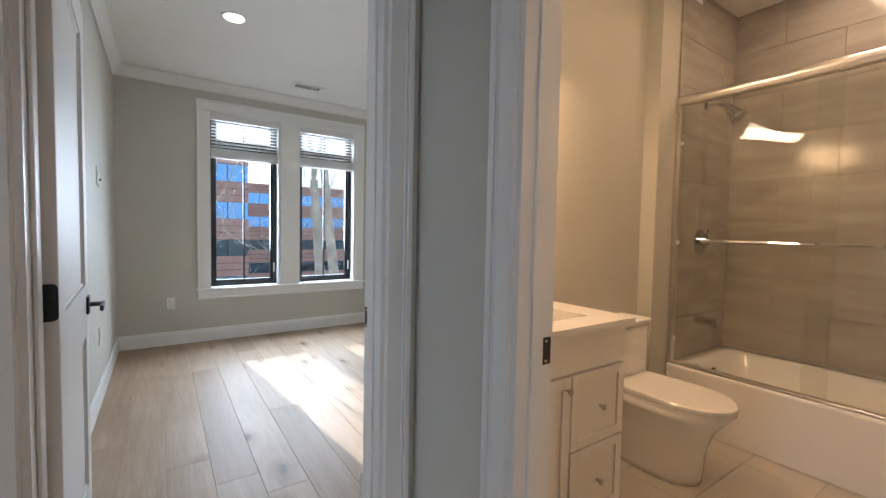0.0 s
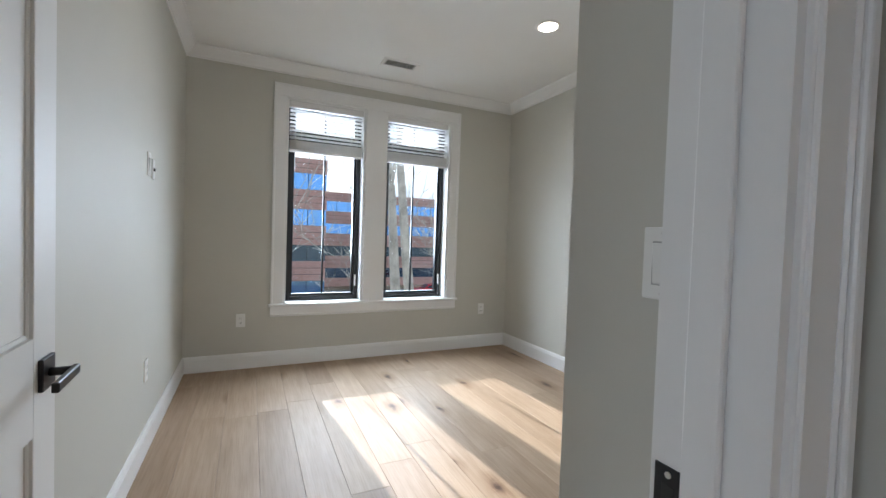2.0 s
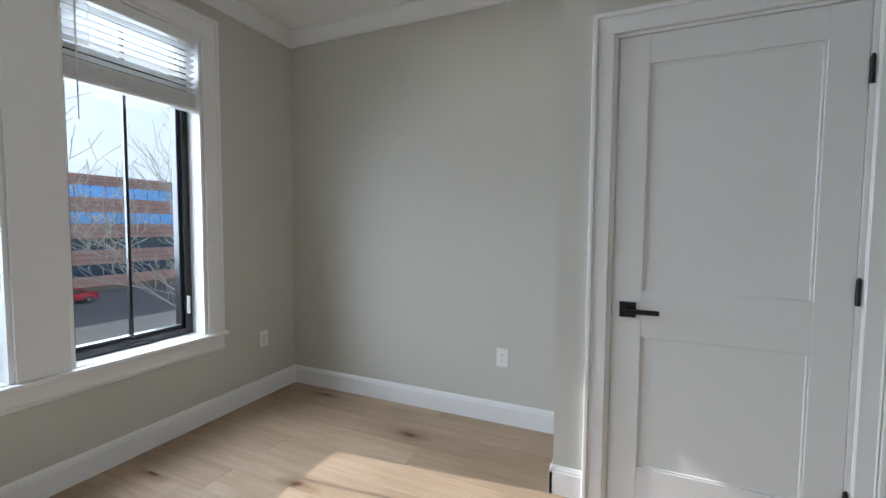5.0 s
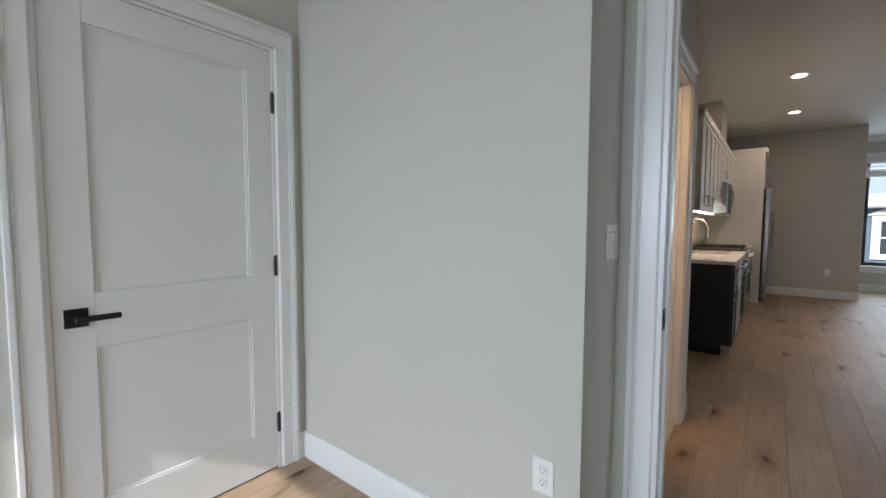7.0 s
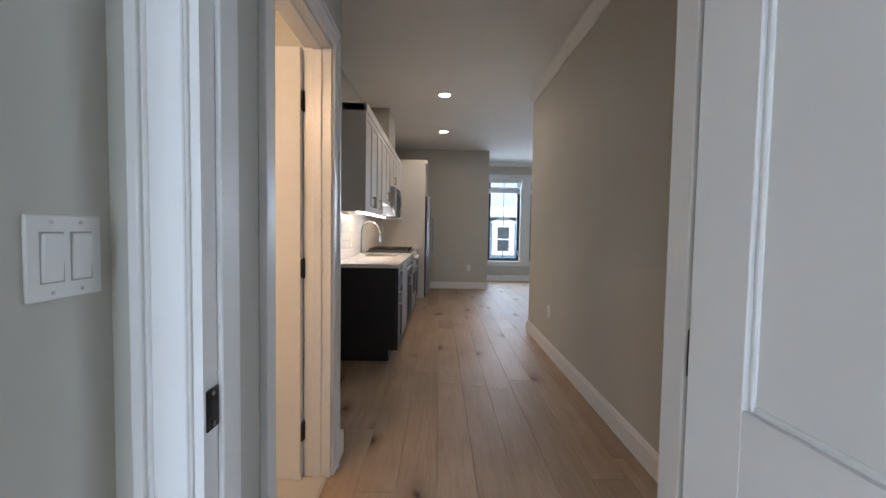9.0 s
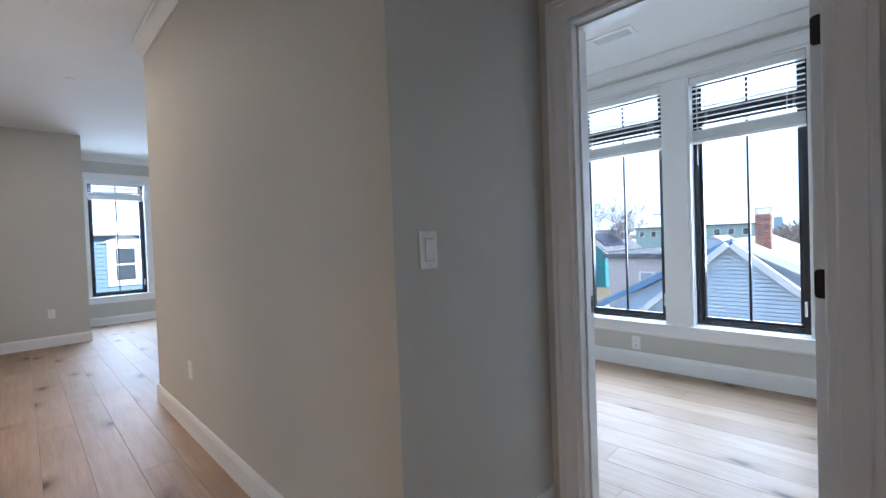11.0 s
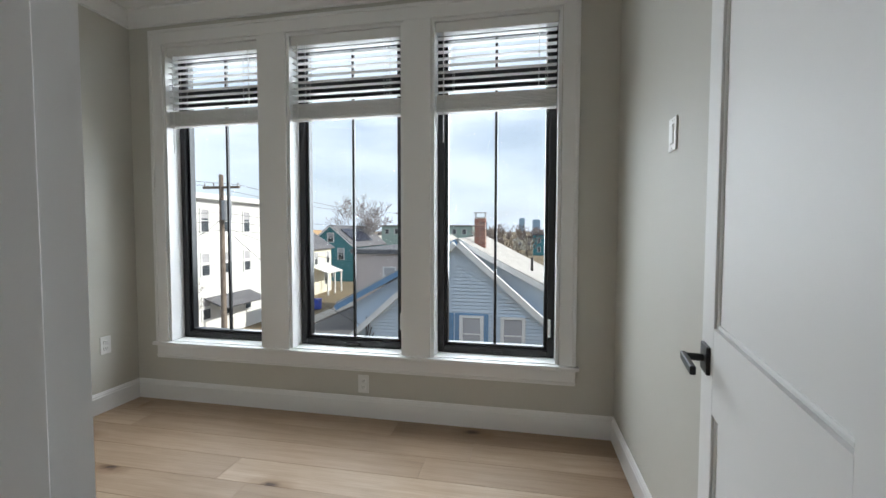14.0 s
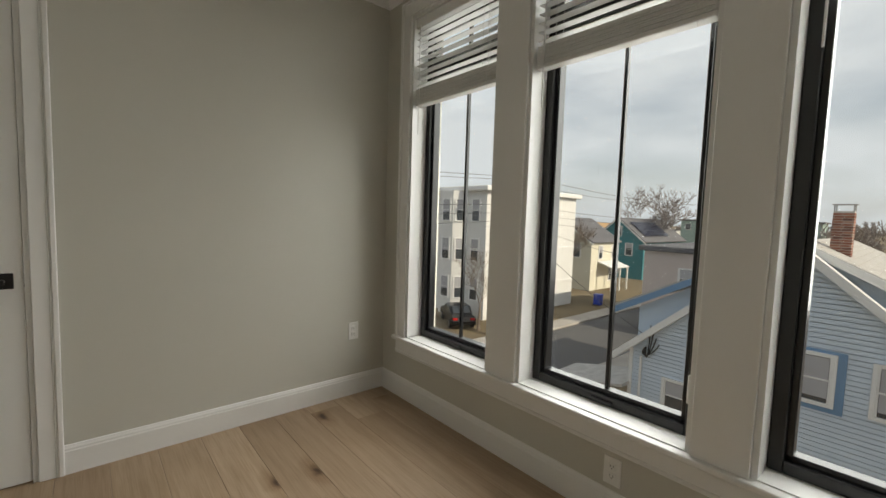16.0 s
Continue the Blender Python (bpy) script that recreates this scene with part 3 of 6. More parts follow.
def blind(m, w, top, drop, stack, slats, tilt=8, label="white faux-wood slatted blind, partly raised"):
    """A slatted blind in its own frame, hung under z = top, its lowest rail at top - drop."""
    ob = thing("window_blind", label, "window blind", group="window blinds", at=m)
    part("valance", rb(0.004, w - 0.004, -0.058, -0.004, top - 0.060, top, r=0.004), SLAT, ob)
    bottom = top - drop
    a, b = top - 0.085, bottom + stack + 0.022
    for i in range(slats):
        z = a + (b - a) * i / max(1, slats - 1)
        bm = bmesh.new()
        rbox(bm, 0.010, w - 0.010, -0.025, 0.025, -0.0015, 0.0015, 0.0012)
        s = part("slat", bm, SLAT, ob)
        s.matrix_local = pose(0, -0.030, z, tilt, 0, 0)
    n = max(4, int(stack / 0.010))
    for i in range(n):
        z = bottom + 0.022 + (stack - 0.022) * (i + 0.5) / n
        sh = 0.002 * math.sin(i * 2.3)
        s = part("slat", rb(0.010, w - 0.010, -0.056 + sh, -0.006 + sh, z - 0.0028, z + 0.0028, r=0.0012), SLAT, ob)
    part("bottom_rail", rb(0.008, w - 0.008, -0.058, -0.004, bottom, bottom + 0.020, r=0.004), SLAT, ob)
    for x in (0.11, w - 0.11):
        bm = bmesh.new()
        rod(bm, (x, -0.058, bottom + 0.01), (x, -0.058, top - 0.05), 0.0012, 6)
        rod(bm, (x, -0.003, bottom + 0.01), (x, -0.003, top - 0.05), 0.0012, 6)
        part("ladder_cord", bm, SLAT, ob)
    bm = bmesh.new()
    rod(bm, (0.055, -0.064, top - 0.05), (0.055, -0.064, bottom - 0.18), 0.0035, 8)
    part("tilt_wand", bm, SLAT, ob, "thin white tilt wand")
    bm = bmesh.new()
    for k in range(2):
        rod(bm, (w - 0.07 + 0.006 * k, -0.062, top - 0.05), (w - 0.075 + 0.012 * k, -0.062, bottom - 0.02 * k), 0.0011, 6)
    part("lift_cord", bm, SLAT, ob)
    return ob


def window_trim(name, m, spans, z0, z1, cas=0.095, apron=0.092):
    """White surround of a row of windows in its own frame."""
    ob = thing(name, "white painted window surround with sill and apron", "window trim", "structure", at=m)
    x0, x1 = spans[0][0], spans[-1][1]
    for a, b in ((x0 - cas, x0), (x1, x1 + cas)):
        bm = bmesh.new()
        rbox(bm, a + 0.003, b - 0.001, -0.018, 0, z0, z1 + 0.001, 0.002)
        o = a if a < x0 else b - 0.020
        rbox(bm, o, o + 0.020, -0.027, 0, z0, z1 + cas, 0.004, 2)
        part("side_casing", bm, TRIM, ob)
    bm = bmesh.new()
    rbox(bm, x0 - cas + 0.021, x1 + cas - 0.021, -0.0176, 0, z1 + 0.0015, z1 + cas - 0.003, 0.002)
    rbox(bm, x0 - cas + 0.02, x1 + cas - 0.02, -0.027, 0, z1 + cas - 0.020, z1 + cas, 0.004, 2)
    part("head_casing", bm, TRIM, ob)
    for (a, b), (c, d) in zip(spans, spans[1:]):
        part("mullion", rb(b + 0.001, c - 0.001, -0.0184, 0, z0, z1, r=0.002), TRIM, ob)
    bm = bmesh.new()
    rbox(bm, x0 - cas - 0.018, x1 + cas + 0.018, -0.042, 0.0, z0 - 0.024, z0, 0.005, 2)
    for a, b in spans:
        box(bm, a + 0.0185, b - 0.0185, -0.002, 0.16, z0 - 0.020, z0 + 0.0045)
    part("window_sill", bm, TRIM, ob)
    bm = bmesh.new()
    rbox(bm, x0 - cas, x1 + cas, -0.018, 0, z0 - 0.024 - apron, z0 - 0.024, 0.003)
    rbox(bm, x0 - cas - 0.001, x1 + cas + 0.001, -0.024, -0.001, z0 - 0.024 - apron + 0.012, z0 - 0.024 - apron + 0.022, 0.003)
    part("apron", bm, TRIM, ob)
    return ob


window_trim("window_trim_bed1", pose(0, 5.28, 0), W1, *W1Z, cas=0.108)
for (a, b) in W1:
    window("window_bed1", pose(a, 5.28, 0), b - a, *W1Z, reveal=0.105)
    blind(pose(a + 0.018, 5.345, 0), b - a - 0.036, W1Z[1] - 0.020, 0.452, 0.105, 8, -9)
to_west = pose(-3.92, 0, 0, 0, 0, 90)
window_trim("window_trim_bed2", to_west, W2, *W2Z)
for (a, b) in W2:
    window("window_bed2", to_west @ pose(a, 0, 0), b - a, *W2Z, reveal=0.105, split=2.13)
    blind(to_west @ pose(a + 0.018, 0.065, 0), b - a - 0.036, W2Z[1] - 0.020, 0.530, 0.105, 9, 4)
to_south = pose(0, -7.5, 0, 0, 0, 180)
window_trim("window_trim_living", to_south, [(-b, -a) for a, b in LW], *LWZ)
for (a, b) in LW:
    window("window_living", to_south @ pose(-b, 0, 0), b - a, *LWZ, reveal=0.105, split=2.16)
    blind(to_south @ pose(-b + 0.018, 0.065, 0), b - a - 0.036, LWZ[1] - 0.02, 0.32, 0.09, 5, 8)

# ---- switches, outlets, vents and lamps ----


def outlet(m, label="white duplex outlet on the wall"):
    ob = thing("outlet", label, "outlet", group="outlets", at=m)
    part("cover_plate", rb(-0.036, 0.036, -0.006, 0, -0.058, 0.058, r=0.002), PLASTIC, ob)
    for z in (-0.020, 0.020):
        f = part("receptacle", rb(-0.017, 0.017, -0.009, -0.004, z - 0.014, z + 0.014, r=0.003), PLASTIC, ob)
        bm = bmesh.new()
        for x in (-0.0065, 0.0065):
            box(bm, x - 0.001, x + 0.001, -0.0095, -0.0085, z - 0.002, z + 0.007)
        rod(bm, (0, -0.0085, z - 0.007), (0, -0.0095, z - 0.007), 0.0024, 8)
        part("slot", bm, DARK, f)
    part("screw", one(bmesh.new(), rod, (0, -0.0075, 0), (0, -0.005, 0), 0.003, 8), PLASTIC, ob)
    return ob


def switch(m, gangs=1, label="white rocker light switch on the wall", tall=0.058):
    ob = thing("light_switch", label, "light switch", group="light switches", at=m)
    w = 0.036 + 0.023 * (gangs - 1)
    part("cover_plate", rb(-w, w, -0.006, 0, -tall, tall, r=0.002), PLASTIC, ob)
    for g in range(gangs):
        x = (g - (gangs - 1) / 2) * 0.046
        r = part("rocker", rb(x - 0.016, x + 0.016, -0.010, -0.004, -0.033, 0.033, r=0.002), PLASTIC, ob)
        r.matrix_local = pose(0, 0, 0, 3, 0, 0)
        # thin grey sheet coloured as the shade in the gap round the rocker
        part("rocker_gap_shade", bx(x - 0.018, x + 0.018, -0.0064, -0.005, -0.035, 0.035), GAPSHADE, ob)
        for z in (-0.048, 0.048):
            part("screw", one(bmesh.new(), rod, (x, -0.0075, z), (x, -0.005, z), 0.0028, 8), NICKEL, ob)
    return ob


N, E, S, W = 0, -90, 180, 90     # the way one looks at the wall
outlet(pose(0.143, 5.28, 0.42))
outlet(pose(2.527, 5.28, 0.42))
outlet(pose(2.837, 3.587, 0.42, 0, 0, E))
outlet(pose(0.924, 1.99, 0.418, 0, 0, S))
outlet(pose(-0.815, -1.703, 0.424, 0, 0, W))
outlet(pose(-0.336, -6.11, 0.427, 0, 0, S))
outlet(pose(-3.92, -0.047, 0.215, 0, 0, W), "white duplex outlet low under the windows")
outlet(pose(-3.68, -1.757, 0.436, 0, 0, S))
outlet(pose(-0.285, 3.959, 0.44, 0, 0, W))
switch(pose(0.805, 1.750, 1.168, 0, 0, E), 2, "white double rocker switch beside the door")
switch(pose(-0.948, 0.41, 1.168, 0, 0, S), 1)
switch(pose(-0.285, 3.975, 1.53, 0, 0, W), 1, "white blank wall plate", 0.062)
switch(pose(-3.05, 1.465, 1.535, 0, 0, N), 1, "white wall control plate with two slots")


def jack(m):
    ob = thing("wall_jack", "small white jack plate with a dark socket", "wall jack", at=m)
    part("cover_plate", rb(-0.030, 0.030, -0.005, 0, -0.055, 0.055, r=0.002), PLASTIC, ob)
    part("socket", rb(-0.008, 0.008, -0.012, 0, -0.008, 0.008, r=0.001), DARK, ob)


jack(pose(-0.285, 4.085, 1.515, 0, 0, W))


VENTGREY = Mat("vent_grey", (0.16, 0.16, 0.155), 0.6).m


def ceiling_vent(m, w=0.30, d=0.15):
    ob = thing("ceiling_vent", "white louvred ceiling vent", "air vent", group="ceiling vents", at=m)
    part("backing", bx(-w / 2 + 0.02, w / 2 - 0.02, -d / 2 + 0.02, d / 2 - 0.02, -0.003, 0.0), VENTGREY, ob)
    bm = bmesh.new()
    for x0, x1, y0, y1 in ((-w / 2 - 0.01, w / 2 + 0.01, -d / 2 - 0.01, -d / 2 + 0.022), (-w / 2 - 0.01, w / 2 + 0.01, d / 2 - 0.022, d / 2 + 0.01),
                           (-w / 2 - 0.01, -w / 2 + 0.022, -d / 2 + 0.022, d / 2 - 0.022), (w / 2 - 0.022, w / 2 + 0.01, -d / 2 + 0.022, d / 2 - 0.022)):
        rbox(bm, x0, x1, y0, y1, -0.009, 0, 0.002)
    part("frame", bm, PLASTIC, ob)
    k = 15
    for i in range(k):
        s = part("slat", rb(-0.0012, 0.0012, -d / 2 + 0.022, d / 2 - 0.022, -0.007, 0.007, r=0.0005), PLASTIC, ob)
        s.matrix_local = pose(-w / 2 + 0.03 + (w - 0.06) * i / (k - 1), 0, -0.007, 0, 35, 0)


ceiling_vent(pose(1.357, 4.80, BZ))
ceiling_vent(pose(-3.25, 0.08, BZ, 0, 0, 90))


def can_light(x, y, z, watts, color):
    ob = thing("recessed_light", "round white recessed ceiling light, switched on", "ceiling light", group="recessed lights", at=pose(x, y, z))
    bm = bmesh.new()
    lathe(bm, [(0.062, -0.002), (0.062, -0.006), (0.080, -0.006), (0.086, -0.003), (0.086, 0.0)], (0, 0, 0), 32)
    part("trim_ring", bm, PLASTIC, ob, smooth=True)
    part("diffuser", one(bmesh.new(), lathe, [(0.060, -0.0075), (0.060, -0.0065)], (0, 0, 0), 32), LAMPGLOW, ob, "glowing diffuser")
    lamp = new("recessed_lamp", bpy.data.lights.new("recessed_lamp", 'AREA'))
    lamp.data.shape, lamp.data.size, lamp.data.energy, lamp.data.color = 'DISK', 0.12, watts, color
    lamp.matrix_world = pose(x, y, z - 0.010)
    lamp.parent = None
    return ob


WARM = (1.0, 0.84, 0.66)
can_light(0.513, 3.65, BZ, CANS * 0.6, WARM)
can_light(2.055, 3.69, BZ, CANS * 0.6, WARM)
can_light(0.237, -2.65, HZ, CANS * 2.0, (1.0, 0.70, 0.44))
can_light(0.225, -4.50, HZ, CANS * 2.0, (1.0, 0.70, 0.44))
ob = thing("smoke_detector", "small white ceiling sprinkler cap", "sprinkler", at=pose(-0.46, -3.74, HZ))
part("cap", one(bmesh.new(), lathe, [(0.035, 0), (0.035, -0.004), (0.030, -0.008)], (0, 0, 0), 20), PLASTIC, ob)

# ---- kitchen, along the wall x = 1.28 ----
KX, KZ = 0.66, 0.885             # front of the base cabinets, worktop height


def pull(bm, x, y, z, length, along="z"):
    """A bar pull standing off a front that faces -x."""
    d = Vector((0, 0, 1)) if along == "z" else Vector((0, 1, 0))
    c = Vector((x, y, z))
    for s in (-0.5, 0.5):
        p = c + d * length * s * 0.8
        rod(bm, p, p + Vector((-0.028, 0, 0)), 0.0045, 8)
    o = Vector((-0.028, 0, 0))
    rod(bm, c + o - d * length / 2, c + o + d * length / 2, 0.006, 8)


def shaker(bm, x, y0, y1, z0, z1, rail=0.055):
    """A framed front facing -x, its face at x - 0.02."""
    g = 0.0015
    y0, y1, z0, z1 = y0 + g, y1 - g, z0 + g, z1 - g
    for a, b, c, d in ((y0, y0 + rail, z0, z1), (y1 - rail, y1, z0, z1), (y0 + rail, y1 - rail, z0, z0 + rail), (y0 + rail, y1 - rail, z1 - rail, z1)):
        rbox(bm, x - 0.020, x, a, b, c, d, 0.0012)
    box(bm, x - 0.011, x, y0 + rail, y1 - rail, z0 + rail, z1 - rail)


def base_cabinet(y0, y1, fronts, label):
    """fronts: (z0, z1, split, kind)."""
    ob = thing("base_cabinet", label, "cabinet", group="kitchen base cabinets")
    bm = bmesh.new()
    box(bm, KX + 0.001, 1.28, y0, y1, 0.10, KZ - 0.031)
    box(bm, KX + 0.065, 1.28, y0, y1, 0.0, 0.10)
    part("body", bm, CABDARK, ob)
    for z0, z1, split, kind in fronts:
        cuts = [y0 + (y1 - y0) * i / split for i in range(split + 1)]
        for i, (a, b) in enumerate(zip(cuts, cuts[1:])):
            nm = "drawer_front" if kind == "drawer" else "door"
            d = part(nm, one(bmesh.new(), shaker, KX, a, b, z0, z1), CABDARK, ob)
            bm = bmesh.new()
            if kind == "drawer":
                pull(bm, KX - 0.020, (a + b) / 2, z1 - 0.035, 0.13, "y")
            else:
                pull(bm, KX - 0.020, (b - 0.04) if i % 2 == 0 else (a + 0.04), z1 - 0.12, 0.13)
            part("handle", bm, NICKEL, d, "brushed nickel bar pull")
    return ob


base_cabinet(-1.83, -1.40, [(0.70, 0.85, 1, "drawer"), (0.10, 0.70, 1, "door")], "dark navy base cabinet at the end of the run")
base_cabinet(-3.22, -2.44, [(0.70, 0.85, 1, "drawer"), (0.10, 0.70, 2, "door")], "dark navy sink cabinet with two doors")
base_cabinet(-4.90, -3.99, [(0.70, 0.85, 1, "drawer"), (0.10, 0.70, 2, "door")], "dark navy base cabinet beside the range")

ob = thing("dishwasher", "stainless steel dishwasher between dark cabinets", "dishwasher")
part("body", bx(KX + 0.002, 1.27, -2.438, -1.832, 0.10, 0.853), DARK, ob)
part("toe_panel", bx(KX + 0.07, KX + 0.08, -2.43, -1.84, 0.0, 0.10), DARK, ob)
d = part("door", rb(KX - 0.022, KX + 0.001, -2.432, -1.838, 0.105, 0.850, r=0.004), STEEL, ob)
bm = bmesh.new()
for y in (-2.36, -1.91):
    rod(bm, (KX - 0.02, y, 0.79), (KX - 0.062, y, 0.79), 0.008, 8)
rod(bm, (KX - 0.062, -2.40, 0.79), (KX - 0.062, -1.87, 0.79), 0.011, 12)
part("handle", bm, STEEL, d, "steel bar handle")

ob = thing("gas_range", "stainless gas range with black grates and knobs", "range")
part("body", bx(KX + 0.004, 1.26, -3.985, -3.225, 0.07, 0.885), STEEL, ob)
d = part("oven_door", rb(KX - 0.035, KX + 0.003, -3.98, -3.23, 0.20, 0.72, r=0.006), STEEL, ob)
part("oven_glass", rb(KX - 0.038, KX - 0.033, -3.86, -3.35, 0.30, 0.58, r=0.003), DARK, d)
bm = bmesh.new()
for y in (-3.88, -3.33):
    rod(bm, (KX - 0.03, y, 0.68), (KX - 0.075, y, 0.68), 0.008, 8)
rod(bm, (KX - 0.075, -3.94, 0.68), (KX - 0.075, -3.27, 0.68), 0.012, 12)
part("handle", bm, STEEL, d)
part("drawer", rb(KX - 0.030, KX + 0.003, -3.98, -3.23, 0.075, 0.19, r=0.005), STEEL, ob)
part("control_panel", rb(KX - 0.045, KX + 0.003, -3.98, -3.23, 0.735, 0.880, r=0.012, seg=2), STEEL, ob)
for i in range(5):
    y = -3.31 - i * 0.147
    bm = bmesh.new()
    rod(bm, (KX - 0.043, y, 0.81), (KX - 0.085, y, 0.81), 0.021, 16, 0.018)
    part("knob", bm, STEEL, ob)
part("cooktop", rb(KX - 0.02, 1.25, -3.982, -3.228, 0.886, 0.900, r=0.004), DARK, ob)
for gy in (-3.86, -3.605, -3.35):
    bm = bmesh.new()
    for dx in (0.06, 0.29, 0.52):
        rbox(bm, KX + dx, KX + dx + 0.012, gy - 0.115, gy + 0.115, 0.925, 0.937, 0.002)
    for dy in (-0.110, 0.0, 0.110):
        rbox(bm, KX + 0.02, KX + 0.56, gy + dy - 0.006, gy + dy + 0.006, 0.925, 0.937, 0.002)
    for dx in (0.03, 0.55):
        for dy in (-0.1, 0.1):
            rod(bm, (KX + dx, gy + dy, 0.899), (KX + dx, gy + dy, 0.93), 0.006, 6)
    part("grate", bm, BLACK, ob, "black cast-iron grate")
for y in (-3.95, -3.26):
    part("foot", one(bmesh.new(), rod, (KX + 0.05, y, 0), (KX + 0.05, y, 0.072), 0.018, 10), DARK, ob)

ob = thing("worktop", "white quartz worktop with an undermount sink cut-out", "worktop")
bm = bmesh.new()
SY0, SY1, SX0, SX1 = -3.05, -2.50, 0.78, 1.16
rbox(bm, KX - 0.028, SX0, -3.222, -1.372, KZ - 0.030, KZ, 0.003)
box(bm, SX1, 1.278, -3.222, -1.372, KZ - 0.030, KZ)
box(bm, SX0, SX1, SY1, -1.372, KZ - 0.030, KZ)
box(bm, SX0, SX1, -3.222, SY0, KZ - 0.030, KZ)
part("slab", bm, QUARTZ, ob)
part("slab", rb(KX - 0.028, 1.278, -4.90, -3.988, KZ - 0.030, KZ, r=0.003), QUARTZ, ob)
part("upstand", rb(1.262, 1.278, -3.222, -1.372, KZ, KZ + 0.10, r=0.002), QUARTZ, ob)
ob = thing("sink", "stainless steel undermount sink", "sink")
bm = bmesh.new()
for a in ((SX0, SX0 + 0.008, SY0, SY1), (SX1 - 0.008, SX1, SY0, SY1), (SX0, SX1, SY0, SY0 + 0.008), (SX0, SX1, SY1 - 0.008, SY1)):
    box(bm, *a, KZ - 0.22, KZ - 0.031)
box(bm, SX0, SX1, SY0, SY1, KZ - 0.228, KZ - 0.22)
part("basin", bm, STEEL, ob)
part("drain", one(bmesh.new(), lathe, [(0.045, 0), (0.045, 0.004), (0.03, 0.002)], (0.97, -2.78, KZ - 0.22), 20), CHROME, ob)


def tube(pts, r, res=6):
    c = bpy.data.curves.new("tube", 'CURVE')
    c.dimensions, c.bevel_depth, c.bevel_resolution, c.use_fill_caps = '3D', r, 3, True
    s = c.splines.new('NURBS')
    s.points.add(len(pts) - 1)
    for p, q in zip(s.points, pts):
        p.co = (*q, 1)
    s.use_endpoint_u, s.order_u, s.resolution_u = True, 4, res
    ob = bpy.data.objects.new("tube", c)
    me = bpy.data.meshes.new_from_object(ob)
    bpy.data.objects.remove(ob)
    bpy.data.curves.remove(c)
    b = bmesh.new()
    b.from_mesh(me)
    bpy.data.meshes.remove(me)
    return b


ob = thing("kitchen_faucet", "chrome gooseneck kitchen faucet on the worktop", "faucet")
fx, fy = 1.21, -2.62
bm = tube([(fx, fy, KZ), (fx, fy, KZ + 0.20), (fx, fy, KZ + 0.33), (fx - 0.06, fy, KZ + 0.41), (fx - 0.17, fy, KZ + 0.40), (fx - 0.22, fy, KZ + 0.32), (fx - 0.225, fy, KZ + 0.24)], 0.012)
part("spout", bm, CHROME, ob, smooth=True)
part("base", one(bmesh.new(), lathe, [(0.026, 0), (0.026, 0.05), (0.020, 0.06)], (fx, fy, KZ), 20), CHROME, ob, smooth=True)
part("spray_head", one(bmesh.new(), rod, (fx - 0.225, fy, KZ + 0.25), (fx - 0.225, fy, KZ + 0.17), 0.015, 16), CHROME, ob)
bm = bmesh.new()
rod(bm, (fx, fy, KZ + 0.045), (fx, fy + 0.05, KZ + 0.06), 0.009, 10)
rod(bm, (fx, fy + 0.05, KZ + 0.06), (fx, fy + 0.065, KZ + 0.14), 0.006, 10)
part("lever", bm, CHROME, ob)

# backsplash of long white tiles
splash = tagged(part("backsplash", bx(1.272, 1.2795, -4.895, -1.40, KZ + 0.001, 1.36), GROUT), "white glossy tile backsplash", "backsplash", kind="structure")
tile_me = None
row = 0
z = KZ + 0.10
while z + 0.09 < 1.37:
    y = -4.895 + (0.15 if row % 2 else 0.0)
    while y + 0.295 < -1.39:
        if tile_me is None:
            b = bmesh.new()
            rbox(b, -0.008, 0.0, 0.001, 0.298, 0.001, 0.088, 0.0012)
            tile_me = bpy.data.meshes.new("tile")
            b.to_mesh(tile_me)
            b.free()
            tile_me.materials.append(SPLASH)
        t = new("tile", tile_me)
        t.parent = splash
        t.location = (1.2725, y, z)
        y += 0.30
    z += 0.090
    row += 1
for y in (-1.80, -2.30):
    outlet(pose(1.2645, y, 1.06, 0, 0, -90), "white outlet on the tile backsplash")

UX = 0.95


def upper_cabinet(y0, y1, z0, z1, n, label, x=UX, rail=True):
    ob = thing("wall_cabinet", label, "cabinet", group="kitchen wall cabinets")
    part("body", bx(x + 0.001, 1.28, y0, y1, z0, z1), CABWHITE, ob)
    cuts = [y0 + (y1 - y0) * i / n for i in range(n + 1)]
    for i, (a, b) in enumerate(zip(cuts, cuts[1:])):
        d = part("door", one(bmesh.new(), shaker, x, a, b, z0, z1 - 0.07), CABWHITE, ob)
        bm = bmesh.new()
        pull(bm, x - 0.020, (b - 0.035) if i % 2 == 0 else (a + 0.035), z0 + 0.10, 0.11)
        part("handle", bm, NICKEL, d, "brushed nickel bar pull")
    part("crown", rb(x - 0.030, 1.28, y0, y1, z1 - 0.068, z1 + 0.01, r=0.006), CABWHITE, ob)
    return ob


upper_cabinet(-2.10, -1.34, 1.36, 2.30, 2, "white wall cabinet with two doors at the end")
upper_cabinet(-2.44, -2.10, 1.36, 2.30, 1, "narrow white wall cabinet")
upper_cabinet(-3.22, -2.44, 1.50, 2.30, 2, "white wall cabinet above the sink")
upper_cabinet(-3.98, -3.225, 1.78, 2.30, 2, "short white wall cabinet above the microwave")
upper_cabinet(-4.90, -3.985, 1.36, 2.30, 2, "white wall cabinet beside the fridge panel")
tagged(part("duct_box", bx(UX + 0.01, 1.28, -3.98, -3.225, 2.32, HZ), WALL), "grey boxed duct above the cabinets", "duct box", kind="structure")

